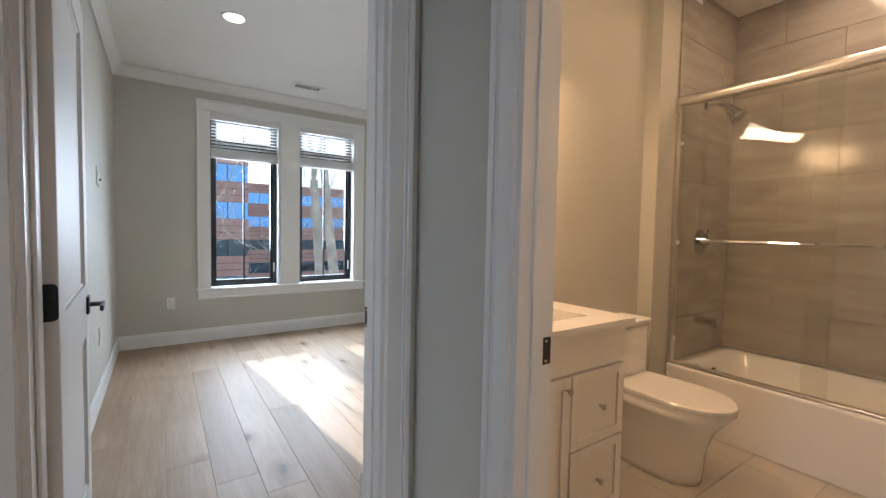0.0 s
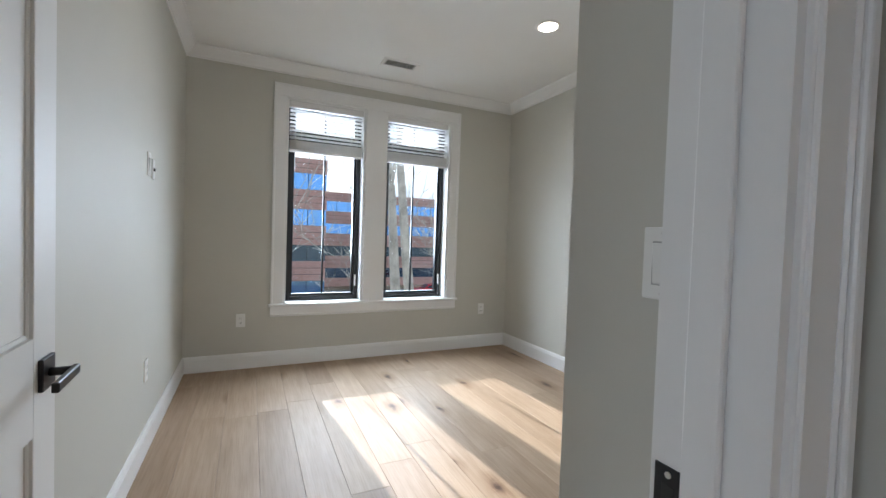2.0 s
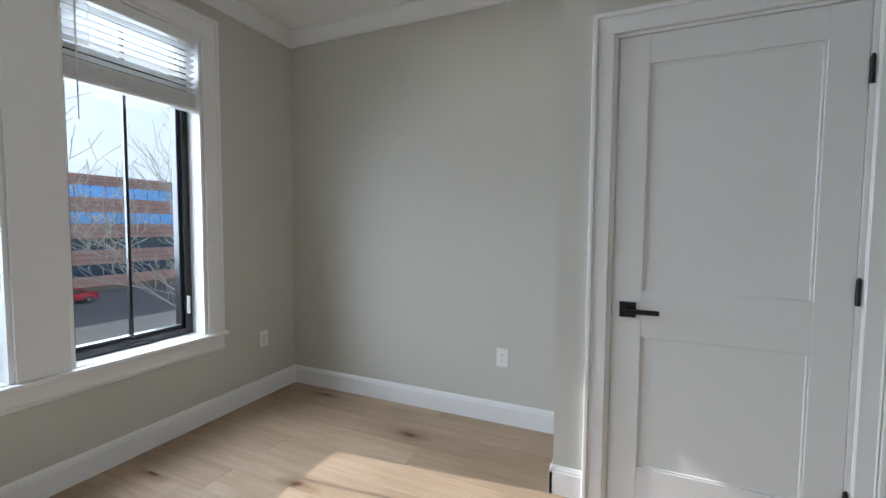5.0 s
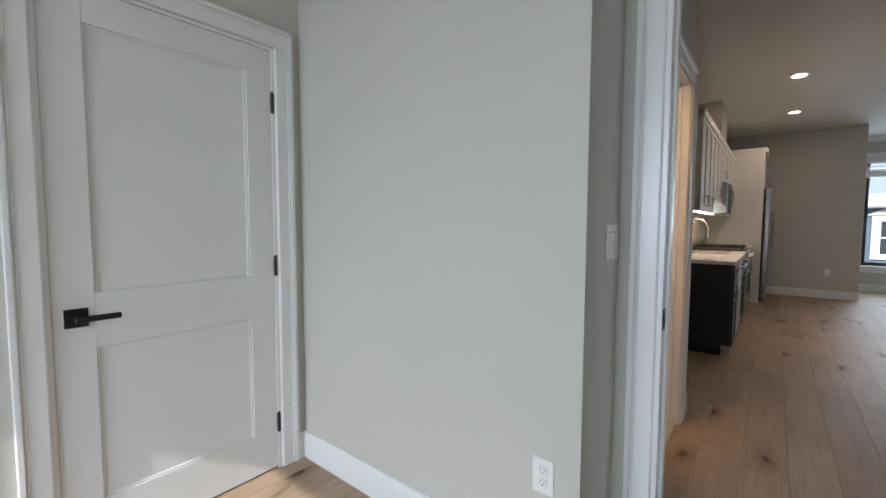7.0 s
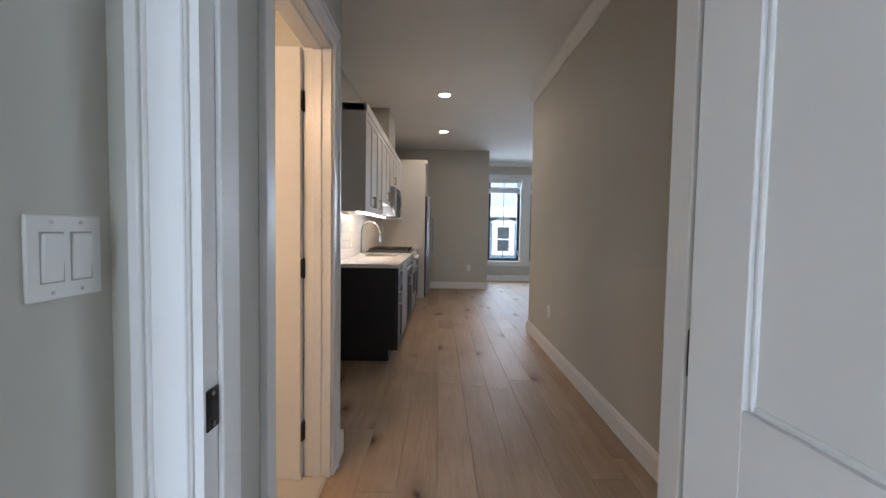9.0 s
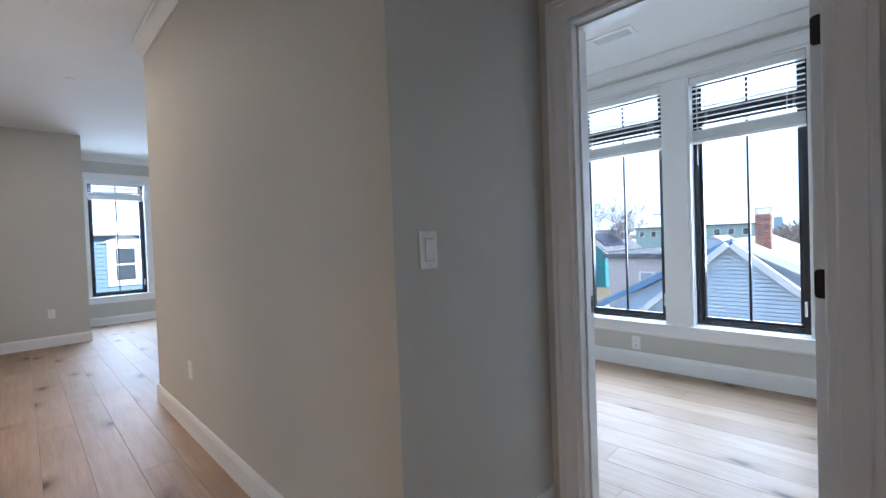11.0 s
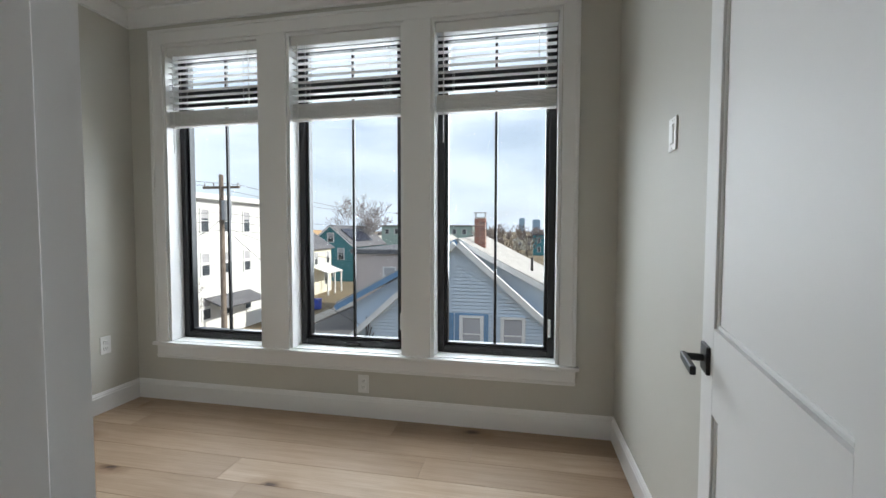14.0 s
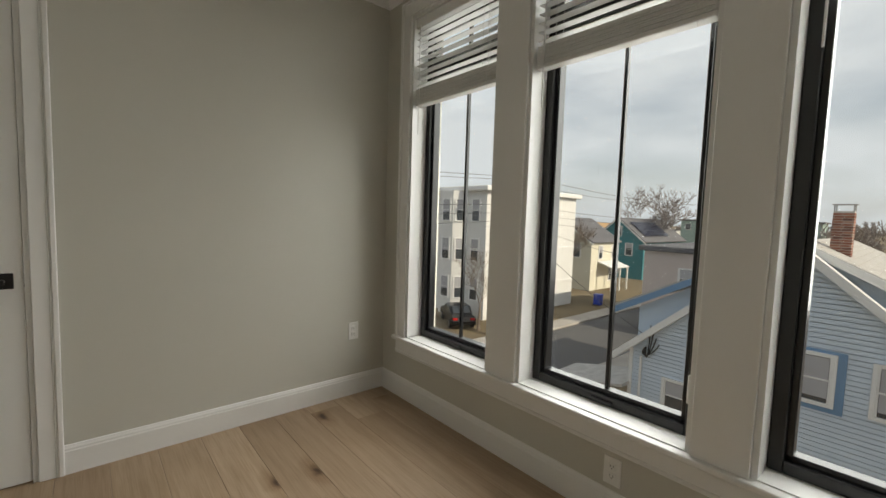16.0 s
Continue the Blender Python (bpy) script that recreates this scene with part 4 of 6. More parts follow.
ob = thing("microwave", "stainless over-range microwave with dark door", "microwave")
part("body", bx(0.90, 1.28, -3.98, -3.23, 1.37, 1.77), STEEL, ob)
d = part("door", rb(0.868, 0.901, -3.975, -3.42, 1.375, 1.765, r=0.004), DARK, ob)
bm = tube([(0.868, -3.47, 1.42), (0.82, -3.47, 1.46), (0.815, -3.47, 1.57), (0.82, -3.47, 1.68), (0.868, -3.47, 1.72)], 0.010)
part("handle", bm, STEEL, d, "curved steel handle", True)
part("control_panel", rb(0.870, 0.901, -3.41, -3.235, 1.375, 1.765, r=0.003), STEEL, ob)

ob = thing("fridge_surround", "tall white panel and cabinet round the fridge", "cabinet")
part("side_panel", rb(0.53, 1.28, -4.945, -4.902, 0, 2.38, r=0.002), CABWHITE, ob)
part("side_panel", rb(0.53, 1.28, -5.92, -5.878, 0, 2.38, r=0.002), CABWHITE, ob)
part("body", bx(0.561, 1.28, -5.876, -4.947, 1.82, 2.38), CABWHITE, ob)
for a, b in ((-5.876, -5.412), (-5.412, -4.947)):
    d = part("door", one(bmesh.new(), shaker, 0.56, a, b, 1.83, 2.32), CABWHITE, ob)
    bm = bmesh.new()
    pull(bm, 0.540, -5.412 + (0.035 if a > -5.5 else -0.035), 1.92, 0.11)
    part("handle", bm, NICKEL, d)
part("crown", rb(0.50, 1.28, -5.93, -4.90, 2.325, 2.40, r=0.006), CABWHITE, ob)
ob = thing("fridge", "stainless steel fridge in a white surround", "fridge")
part("body", bx(0.506, 1.24, -5.86, -4.965, 0.03, 1.78), DARK, ob)
for a, b, z0, z1 in ((-5.41, -4.965, 0.72, 1.775), (-5.86, -5.415, 0.72, 1.775), (-5.86, -4.965, 0.06, 0.71)):
    d = part("door", rb(0.440, 0.505, a, b, z0, z1, r=0.010, seg=2), STEEL, ob)
    bm = bmesh.new()
    if z0 > 0.5:
        y = b - 0.40 if a > -5.42 else a + 0.40
        rod(bm, (0.400, y, z0 + 0.10), (0.400, y, z0 + 0.70), 0.011, 10)
        for z in (z0 + 0.13, z0 + 0.67):
            rod(bm, (0.440, y, z), (0.400, y, z), 0.008, 8)
    else:
        rod(bm, (0.400, a + 0.12, z1 - 0.08), (0.400, b - 0.12, z1 - 0.08), 0.011, 10)
        for y in (a + 0.15, b - 0.15):
            rod(bm, (0.440, y, z1 - 0.08), (0.400, y, z1 - 0.08), 0.008, 8)
    part("handle", bm, STEEL, d)
part("toe_grille", bx(0.52, 1.20, -5.85, -4.97, 0, 0.03), DARK, ob)

ob = thing("cabinet_strip_light", "warm light strip under the wall cabinets", "light", group="strip lights")
part("strip", rb(1.00, 1.03, -3.20, -1.45, 1.350, 1.359, r=0.002), LAMPGLOW, ob)
area("strip_lamp", (1.06, -2.3, 1.345), (1.12, -2.3, 0), 0.05, 1.7, STRIP, (1.0, 0.60, 0.28))
area("strip_lamp", (1.06, -3.6, 1.365), (1.12, -3.6, 0), 0.05, 0.5, STRIP * 0.5, (1.0, 0.60, 0.28))

# ---- bathroom ----
bath_floor = tagged(part("floor_bath", bx(0.80, 3.56, 0.28, 1.80, -0.015, 0.003), GROUT), "beige tile bathroom floor", "floor", kind="structure")
ft = bmesh.new()
rbox(ft, 0.001, 0.599, 0.001, 0.299, 0, 0.004, 0.0012)
ft_me = bpy.data.meshes.new("tile")
ft.to_mesh(ft_me)
ft.free()
ft_me.materials.append(FLOORTILE)
for i in range(4):
    for j in range(5):
        if 0.81 + i * 0.6 + 0.6 < 3.3:
            t = new("tile", ft_me)
            t.parent = bath_floor
            t.location = (0.81 + i * 0.6, 0.285 + j * 0.303, 0.0032)
TUBX = 2.76
shower = {"north": (pose(TUBX + 0.02, 1.7035, 0.36), 0.80), "east": (pose(3.5585, 1.7, 0.40, 0, 0, -90), 1.405)}
tw, tz = 0.60, 0.30
tb = bmesh.new()
rbox(tb, 0.001, tw - 0.001, -0.009, 0, 0.001, tz - 0.001, 0.001)
st_me = bpy.data.meshes.new("tile")
tb.to_mesh(st_me)
tb.free()
st_me.materials.append(TILE)
for key, (m, run) in shower.items():
    w = tagged(part("tile_wall_" + key, bx(0, run, -0.002, 0.0, 0.0, TZ - 0.36), GROUT), "large grey-beige shower wall tiles", "tile wall", kind="structure")
    w.matrix_world = m
    k = 0
    z = 0.0
    while z < TZ - 0.38:
        x = -(0.3 if k % 2 else 0.0)
        while x < run - 0.02:
            a, b = max(0, x), min(run, x + tw)
            t = new("tile", st_me)
            t.parent = w
            t.location = (a, -0.002, z)
            t.scale = ((b - a) / tw, 1, min(1, (TZ - 0.36 - z) / tz))
            x += tw
        z += tz
        k += 1

ob = thing("bathtub", "white alcove bathtub with a flat apron", "bathtub")
bm = bmesh.new()
rbox(bm, TUBX, TUBX + 0.06, 0.285, 1.7, 0.004, 0.382, 0.012, 2)
part("apron", bm, ACRYLIC, ob, smooth=False)
b = bmesh.new()


def ring(x0, x1, y0, y1, z, r, n=6):
    pts = []
    for cx, cy, a0 in ((x1 - r, y1 - r, 0), (x0 + r, y1 - r, 90), (x0 + r, y0 + r, 180), (x1 - r, y0 + r, 270)):
        for i in range(n + 1):
            a = radians(a0 + 90 * i / n)
            pts.append(b.verts.new((cx + r * math.cos(a), cy + r * math.sin(a), z)))
    return pts


rings = [ring(TUBX + 0.01, 3.55, 0.287, 1.698, 0.376, 0.01), ring(TUBX + 0.012, 3.548, 0.289, 1.696, 0.384, 0.01), ring(TUBX + 0.085, 3.49, 0.38, 1.605, 0.384, 0.12),
         ring(TUBX + 0.10, 3.475, 0.40, 1.59, 0.370, 0.12), ring(TUBX + 0.15, 3.43, 0.55, 1.525, 0.16, 0.14), ring(TUBX + 0.20, 3.38, 0.62, 1.455, 0.115, 0.12)]
for p, q in zip(rings, rings[1:]):
    for i in range(len(p)):
        b.faces.new((p[i], p[(i + 1) % len(p)], q[(i + 1) % len(q)], q[i]))
b.faces.new(rings[-1])
part("basin", b, ACRYLIC, ob, smooth=True)
part("overflow_plate", one(bmesh.new(), rod, (3.12, 1.577, 0.297), (3.12, 1.56, 0.292), 0.034, 20), CHROME, ob)

ob = thing("shower_door", "sliding glass tub door with chrome rails and bars", "shower door")
bm = bmesh.new()
rod(bm, (TUBX + 0.035, 0.30, 2.050), (TUBX + 0.035, 1.7, 2.050), 0.028, 20)
rbox(bm, TUBX + 0.010, TUBX + 0.060, 0.30, 1.7, 2.015, 2.050, 0.006)
part("top_rail", bm, NICKEL, ob, smooth=False)
part("bottom_track", rb(TUBX + 0.015, TUBX + 0.058, 0.30, 1.7, 0.383, 0.400, r=0.004), NICKEL, ob)
part("wall_jamb", rb(TUBX + 0.015, TUBX + 0.055, 1.675, 1.702, 0.392, 2.015, r=0.004), NICKEL, ob)
for nm, y0, y1, x in (("glass_panel", 0.92, 1.673, TUBX + 0.022), ("glass_panel", 0.30, 1.03, TUBX + 0.046)):
    g = part(nm, bx(x - 0.003, x + 0.003, y0, y1, 0.401, 2.016), SHOWERGLASS, ob)
    g.visible_shadow = False
for y0, y1, x in ((0.98, 1.505, TUBX - 0.040), (0.40, 0.965, TUBX - 0.012)):
    bm = bmesh.new()
    rod(bm, (x, y0, 1.175), (x, y1, 1.175), 0.009, 12)
    for y in (y0 + 0.03, y1 - 0.03):
        rod(bm, (x, y, 1.175), (TUBX + 0.03, y, 1.175), 0.008, 10)
    part("towel_bar", bm, CHROME, ob)
for z in (0.55, 1.16, 1.78):
    part("bumper", rb(TUBX + 0.010, TUBX + 0.030, 1.657, 1.673, z - 0.012, z + 0.012, r=0.003), PLASTIC, ob)

ob = thing("wall_shower", "chrome shower head on a bent arm", "shower")
bm = tube([(3.13, 1.695, 2.08), (3.13, 1.645, 2.085), (3.13, 1.595, 2.07), (3.13, 1.555, 2.03)], 0.009)
part("arm", bm, CHROME, ob, smooth=True)
part("flange", one(bmesh.new(), rod, (3.13, 1.7015, 2.08), (3.13, 1.69, 2.08), 0.028, 20), CHROME, ob)
bm = bmesh.new()
rod(bm, (3.13, 1.56, 2.04), (3.13, 1.505, 1.975), 0.022, 20, 0.048)
rod(bm, (3.13, 1.505, 1.975), (3.13, 1.493, 1.961), 0.048, 20)
part("head", bm, CHROME, ob)
ob = thing("shower_valve", "round chrome shower valve with lever", "shower valve")
part("plate", one(bmesh.new(), rod, (3.13, 1.6955, 1.165), (3.13, 1.684, 1.165), 0.085, 32), CHROME, ob)
bm = bmesh.new()
rod(bm, (3.13, 1.695, 1.165), (3.13, 1.64, 1.165), 0.026, 20)
rod(bm, (3.13, 1.65, 1.165), (3.13, 1.64, 1.255), 0.009, 10)
part("lever", bm, CHROME, ob)
ob = thing("tub_spout", "chrome tub spout on the tiled wall", "tub spout")
bm = bmesh.new()
rod(bm, (3.13, 1.7015, 0.63), (3.13, 1.565, 0.625), 0.026, 20, 0.022)
rod(bm, (3.13, 1.573, 0.63), (3.13, 1.57, 0.595), 0.018, 14)
part("spout", bm, CHROME, ob)

VX, VY = 1.722, 1.335
ob = thing("vanity", "white shaker vanity cabinet with nickel knobs", "vanity")
part("body", bx(0.915, VX, VY + 0.021, 1.80, 0.02, 0.700), CABWHITE, ob)


def front_y(x0, x1, z0, z1, rail=0.045):
    bm = bmesh.new()
    y = VY
    for a, b2, c, d2 in ((x0, x0 + rail, z0, z1), (x1 - rail, x1, z0, z1), (x0 + rail, x1 - rail, z0, z0 + rail), (x0 + rail, x1 - rail, z1 - rail, z1)):
        rbox(bm, a, b2, y, y + 0.020, c, d2, 0.0012)
    box(bm, x0 + rail, x1 - rail, y + 0.009, y + 0.020, z0 + rail, z1 - rail)
    return bm


def knob(x, z, parent):
    bm = tube([(x, VY, z), (x, VY - 0.01, z), (x, VY - 0.018, z)], 0.005)
    bm2 = bmesh.new()
    bmesh.ops.create_uvsphere(bm2, u_segments=14, v_segments=8, radius=0.013)
    merge(bm, bm2, Matrix.Translation((x, VY - 0.024, z)) @ Matrix.Diagonal((1, 0.75, 1, 1)))
    part("knob", bm, NICKEL, parent, smooth=True)


part("apron_panel", bx(0.915, VX, VY + 0.021, VY + 0.06, 0.700, 0.825), CABWHITE, ob)
part("side_panel", bx(VX - 0.02, VX, VY + 0.06, 1.80, 0.700, 0.825), CABWHITE, ob)
part("false_front", bx(0.955, VX - 0.012, VY + 0.001, VY + 0.020, 0.672, 0.820), CABWHITE, ob)
d = part("door", front_y(0.96, 1.362, 0.05, 0.662), CABWHITE, ob)
knob(1.333, 0.615, d)
for z0, z1 in ((0.36, 0.662), (0.05, 0.352)):
    d = part("drawer_front", front_y(1.372, VX - 0.012, z0, z1, 0.040), CABWHITE, ob)
    knob((1.372 + VX - 0.012) / 2, (z0 + z1) / 2, d)
ob = thing("washbasin", "white vanity top with a rectangular basin", "washbasin")
bm = bmesh.new()
for a in ((0.912, 1.10, VY - 0.025, 1.798), (1.58, VX + 0.018, VY - 0.025, 1.798), (1.10, 1.58, VY - 0.025, 1.43), (1.10, 1.58, 1.68, 1.798)):
    box(bm, *a, 0.826, 0.856)
part("slab", bm, QUARTZ, ob)
bm = bmesh.new()
for a in ((1.092, 1.10, 1.422, 1.688), (1.58, 1.588, 1.422, 1.688), (1.10, 1.58, 1.422, 1.43), (1.10, 1.58, 1.68, 1.688)):
    box(bm, *a, 0.71, 0.8255)
box(bm, 1.092, 1.588, 1.422, 1.688, 0.715, 0.72)
part("basin", bm, CERAMIC, ob)
part("backsplash", rb(0.912, VX + 0.018, 1.785, 1.799, 0.856, 0.946, r=0.002), QUARTZ, ob)

ob = thing("toilet", "white one-piece skirted toilet with the lid down", "toilet", at=pose(2.205, 1.795, 0.008) @ Matrix.Diagonal((1.0, 1.01, 1, 1)))
b = bmesh.new()
# skirted bowl: stacked outlines from floor to rim, the front to -y
secs = [(0.0, 0.120, -0.56), (0.03, 0.122, -0.565), (0.16, 0.128, -0.575), (0.27, 0.150, -0.61), (0.34, 0.178, -0.665), (0.375, 0.186, -0.69)]
rr = []
for z, hw, fr in secs:
    r = []
    for i in range(24):
        a = math.pi * i / 23
        r.append(b.verts.new((hw * math.cos(a), fr + hw * 1.2 - hw * 1.2 * math.sin(a), z)))
    r.append(b.verts.new((-hw, -0.02, z)))
    r.append(b.verts.new((hw, -0.02, z)))
    rr.append(r)
for p, q in zip(rr, rr[1:]):
    for i in range(len(p)):
        b.faces.new((p[i], p[(i + 1) % len(p)], q[(i + 1) % len(q)], q[i]))
b.faces.new(rr[0][::-1])
b.faces.new(rr[-1])
part("bowl", b, CERAMIC, ob, smooth=True)


def lid(z0, z1, hw, fr, back):
    b = bmesh.new()
    top, low, cap = [], [], []
    for lst, z, k in ((low, z0, 1.0), (top, z1 - 0.006, 1.0), (cap, z1, 0.965)):
        for i in range(28):
            a = math.pi * i / 27
            lst.append(b.verts.new((k * hw * math.cos(a), fr + hw * 1.25 - k * hw * 1.25 * math.sin(a), z)))
        lst.append(b.verts.new((-k * hw * 0.92, back, z)))
        lst.append(b.verts.new((k * hw * 0.92, back, z)))
    for p, q in ((low, top), (top, cap)):
        for i in range(len(p)):
            b.faces.new((p[i], p[(i + 1) % len(p)], q[(i + 1) % len(q)], q[i]))
    b.faces.new(low[::-1])
    b.faces.new(cap)
    return b


part("seat", lid(0.377, 0.396, 0.180, -0.695, -0.20), CERAMIC, ob)
part("lid", lid(0.399, 0.420, 0.182, -0.697, -0.19), CERAMIC, ob)
part("tank", rb(-0.185, 0.185, -0.185, -0.004, 0.30, 0.69, r=0.025, seg=3), CERAMIC, ob)
part("tank_lid", rb(-0.195, 0.195, -0.195, -0.002, 0.691, 0.722, r=0.012, seg=3), CERAMIC, ob)
part("flush_button", one(bmesh.new(), lathe, [(0.024, 0), (0.024, 0.004), (0.020, 0.006)], (0, -0.10, 0.722), 20), CHROME, ob)

ob = thing("vanity_light", "warm glowing bar light above the vanity", "wall light")
part("backplate", rb(1.10, 1.60, 1.770, 1.799, 2.06, 2.14, r=0.004), NICKEL, ob)
part("shade", one(bmesh.new(), rod, (1.12, 1.725, 2.08), (1.58, 1.725, 2.08), 0.030, 20), BATHGLOW, ob)
area("vanity_lamp", (1.35, 1.66, 2.03), (1.6, 0.9, 0.9), 0.6, 0.10, BATHW * 1.1, (1.0, 0.57, 0.27))
can_light(2.2, 0.95, TZ, BATHW * 0.5, (1.0, 0.57, 0.28))
can_light(3.12, 1.0, TZ, BATHW * 0.35, (1.0, 0.62, 0.34))

# ---- outside ----
GZ = -6.5                        # the street below the third floor


def spotted(name, a, b, scale, rough, bump=0.3, dist=0.01):
    m = Mat(name, a, rough)
    v = m.coords()
    n1, n2 = m.noise(v, scale, 6), m.noise(v, scale * 14, 3)
    c = m.mul(m.ramp(n1, [(0.35, a), (0.65, b)]), m.ramp(n2, [(0.3, (0.8, 0.8, 0.8)), (0.7, (1.08, 1.08, 1.08))]))
    m.color(c)
    m.bump(n2, bump, dist)
    return m.m


ASPHALT = spotted("asphalt", (0.085, 0.085, 0.088), (0.12, 0.12, 0.12), 0.25, 0.9)
CONCRETE = spotted("concrete", (0.36, 0.33, 0.29), (0.44, 0.41, 0.37), 0.6, 0.9)
EARTH = spotted("winter_grass", (0.14, 0.105, 0.06), (0.22, 0.17, 0.10), 0.5, 1.0)
SHINGLE = spotted("grey_shingle", (0.40, 0.385, 0.36), (0.52, 0.50, 0.47), 3.0, 0.9)
DARKROOF = spotted("dark_shingle", (0.10, 0.10, 0.11), (0.16, 0.16, 0.17), 2.0, 0.9)
TANROOF = spotted("tan_shingle", (0.42, 0.27, 0.13), (0.50, 0.33, 0.18), 2.0, 0.9)
BARK = spotted("pale_bark", (0.42, 0.39, 0.33), (0.66, 0.62, 0.54), 3.0, 0.95)
TWIG = spotted("dark_bark", (0.15, 0.115, 0.09), (0.24, 0.195, 0.155), 3.0, 0.95)
BRICKRED = spotted("red_granite_panel", (0.50, 0.27, 0.22), (0.60, 0.36, 0.30), 0.3, 0.55)
BRICK = spotted("old_brick", (0.22, 0.085, 0.055), (0.34, 0.15, 0.10), 6.0, 0.9)
OUTWHITE = painted("outdoor_white", (0.74, 0.74, 0.73), 0.5)
# bark for far trees, greyed and paled to carry the air's haze
HAZETWIG = spotted("haze_paled_twigs", (0.25, 0.21, 0.195), (0.34, 0.30, 0.28), 0.5, 1.0)
GREY = painted("grey_metal", (0.34, 0.35, 0.36), 0.5)


def siding(name, color):
    return painted(name, color, 0.55, 60, 0.05, 0.06)


BLUE = siding("blue_siding", (0.56, 0.655, 0.755))
BLUETRIM = siding("blue_trim", (0.14, 0.27, 0.44))
CREAM = siding("cream_siding", (0.68, 0.65, 0.53))
TEAL = siding("teal_siding", (0.045, 0.21, 0.24))
PINKISH = siding("beige_siding", (0.56, 0.49, 0.46))
WHITESIDE = siding("white_siding", (0.70, 0.70, 0.68))
SLATEBLUE = siding("slate_blue_siding", (0.13, 0.20, 0.28))


def window_glass(name, color, rough=0.08):
    m = Mat(name, color, rough)
    m.b.inputs["Specular IOR Level"].default_value = 0.8
    return m.m


OUTGLASS = window_glass("house_window", (0.05, 0.06, 0.07))
MIRRORGLASS = Mat("blue_mirror_glass", (0.20, 0.42, 0.78), 0.06, 0.85).m
DARKGLASS = Mat("dark_mirror_glass", (0.12, 0.20, 0.30), 0.06, 0.8).m
CURTAIN = painted("curtain", (0.40, 0.40, 0.42), 0.9)
SOLAR = Mat("solar_panel", (0.03, 0.035, 0.06), 0.2, 0.3).m

tagged(part("ground", bx(-2500, 2500, -2500, 2500, GZ - 1.0, GZ), EARTH), "brown winter grass and earth", "ground", kind="structure")
bm = bmesh.new()
box(bm, -140, 14, -15.8, -10.2, GZ, GZ + 0.03)
tagged(part("road", bm, ASPHALT), "grey asphalt side street", "road", kind="structure")
bm = bmesh.new()
rbox(bm, -140, 14, -17.3, -15.85, GZ, GZ + 0.16, 0.03)
rbox(bm, -140, 14, -10.15, -8.9, GZ, GZ + 0.16, 0.03)
tagged(part("pavement", bm, CONCRETE), "concrete pavement with kerbs", "pavement", kind="structure")
tagged(part("parking_lot", bx(-60, 90, 16, 58, GZ, GZ + 0.03), ASPHALT), "asphalt parking lot", "parking lot", kind="structure")


def lap_wall(bm, width_at, z0, z1, lap=0.130):
    """Clapboards on a wall at x = 0 that faces +x; width_at(z) gives (from, to)."""
    z = z0
    while z < z1:
        zt = min(z + lap, z1)
        a0, b0 = width_at(z)
        a1, b1 = width_at(zt)
        if b0 - a0 > 0.05:
            # lower lip, face, and the shadow gap under the next board
            g = z + (zt - z) * 0.86
            k = 0.86
            ag, bg = a0 + (a1 - a0) * k, b0 + (b1 - b0) * k
            rows = [(0.0, a0, b0, z), (0.036, a0, b0, z), (0.033, ag, bg, g), (0.0, ag, bg, g), (0.0, a1, b1, zt)]
            v = [(bm.verts.new((x, a, h)), bm.verts.new((x, b, h))) for x, a, b, h in rows]
            for p, q in zip(v, v[1:]):
                bm.faces.new((p[0], p[1], q[1], q[0]))
        z = zt


def prism(bm, x0, x1, ya, yb, z0, eave, peak, pk=None):
    """A house body along x with gable ends."""
    pk = (ya + yb) / 2 if pk is None else pk
    r = []
    for x in (x0, x1):
        r.append([bm.verts.new((x, y, z)) for y, z in ((ya, z0), (yb, z0), (yb, eave), (pk, peak), (ya, eave))])
    bm.faces.new(r[0])
    bm.faces.new(r[1][::-1])
    for i in range(5):
        bm.faces.new((r[0][i], r[0][(i + 1) % 5], r[1][(i + 1) % 5], r[1][i]))


def slope(bm, x0, x1, y0, z0, y1, z1, th=0.12):
    """A roof plane along x from the eave (y0, z0) to the ridge (y1, z1)."""
    n = Vector((0, -(z1 - z0), y1 - y0)).normalized() * th
    if n.z < 0:
        n = -n
    v = []
    for x in (x0, x1):
        for y, z in ((y0, z0), (y1, z1)):
            v.append(bm.verts.new((x, y, z)))
            v.append(bm.verts.new((x, y + n.y, z + n.z)))
    for f in ((0, 2, 3, 1), (4, 5, 7, 6), (0, 4, 6, 2), (1, 3, 7, 5), (0, 1, 5, 4), (2, 6, 7, 3)):
        bm.faces.new([v[i] for i in f])


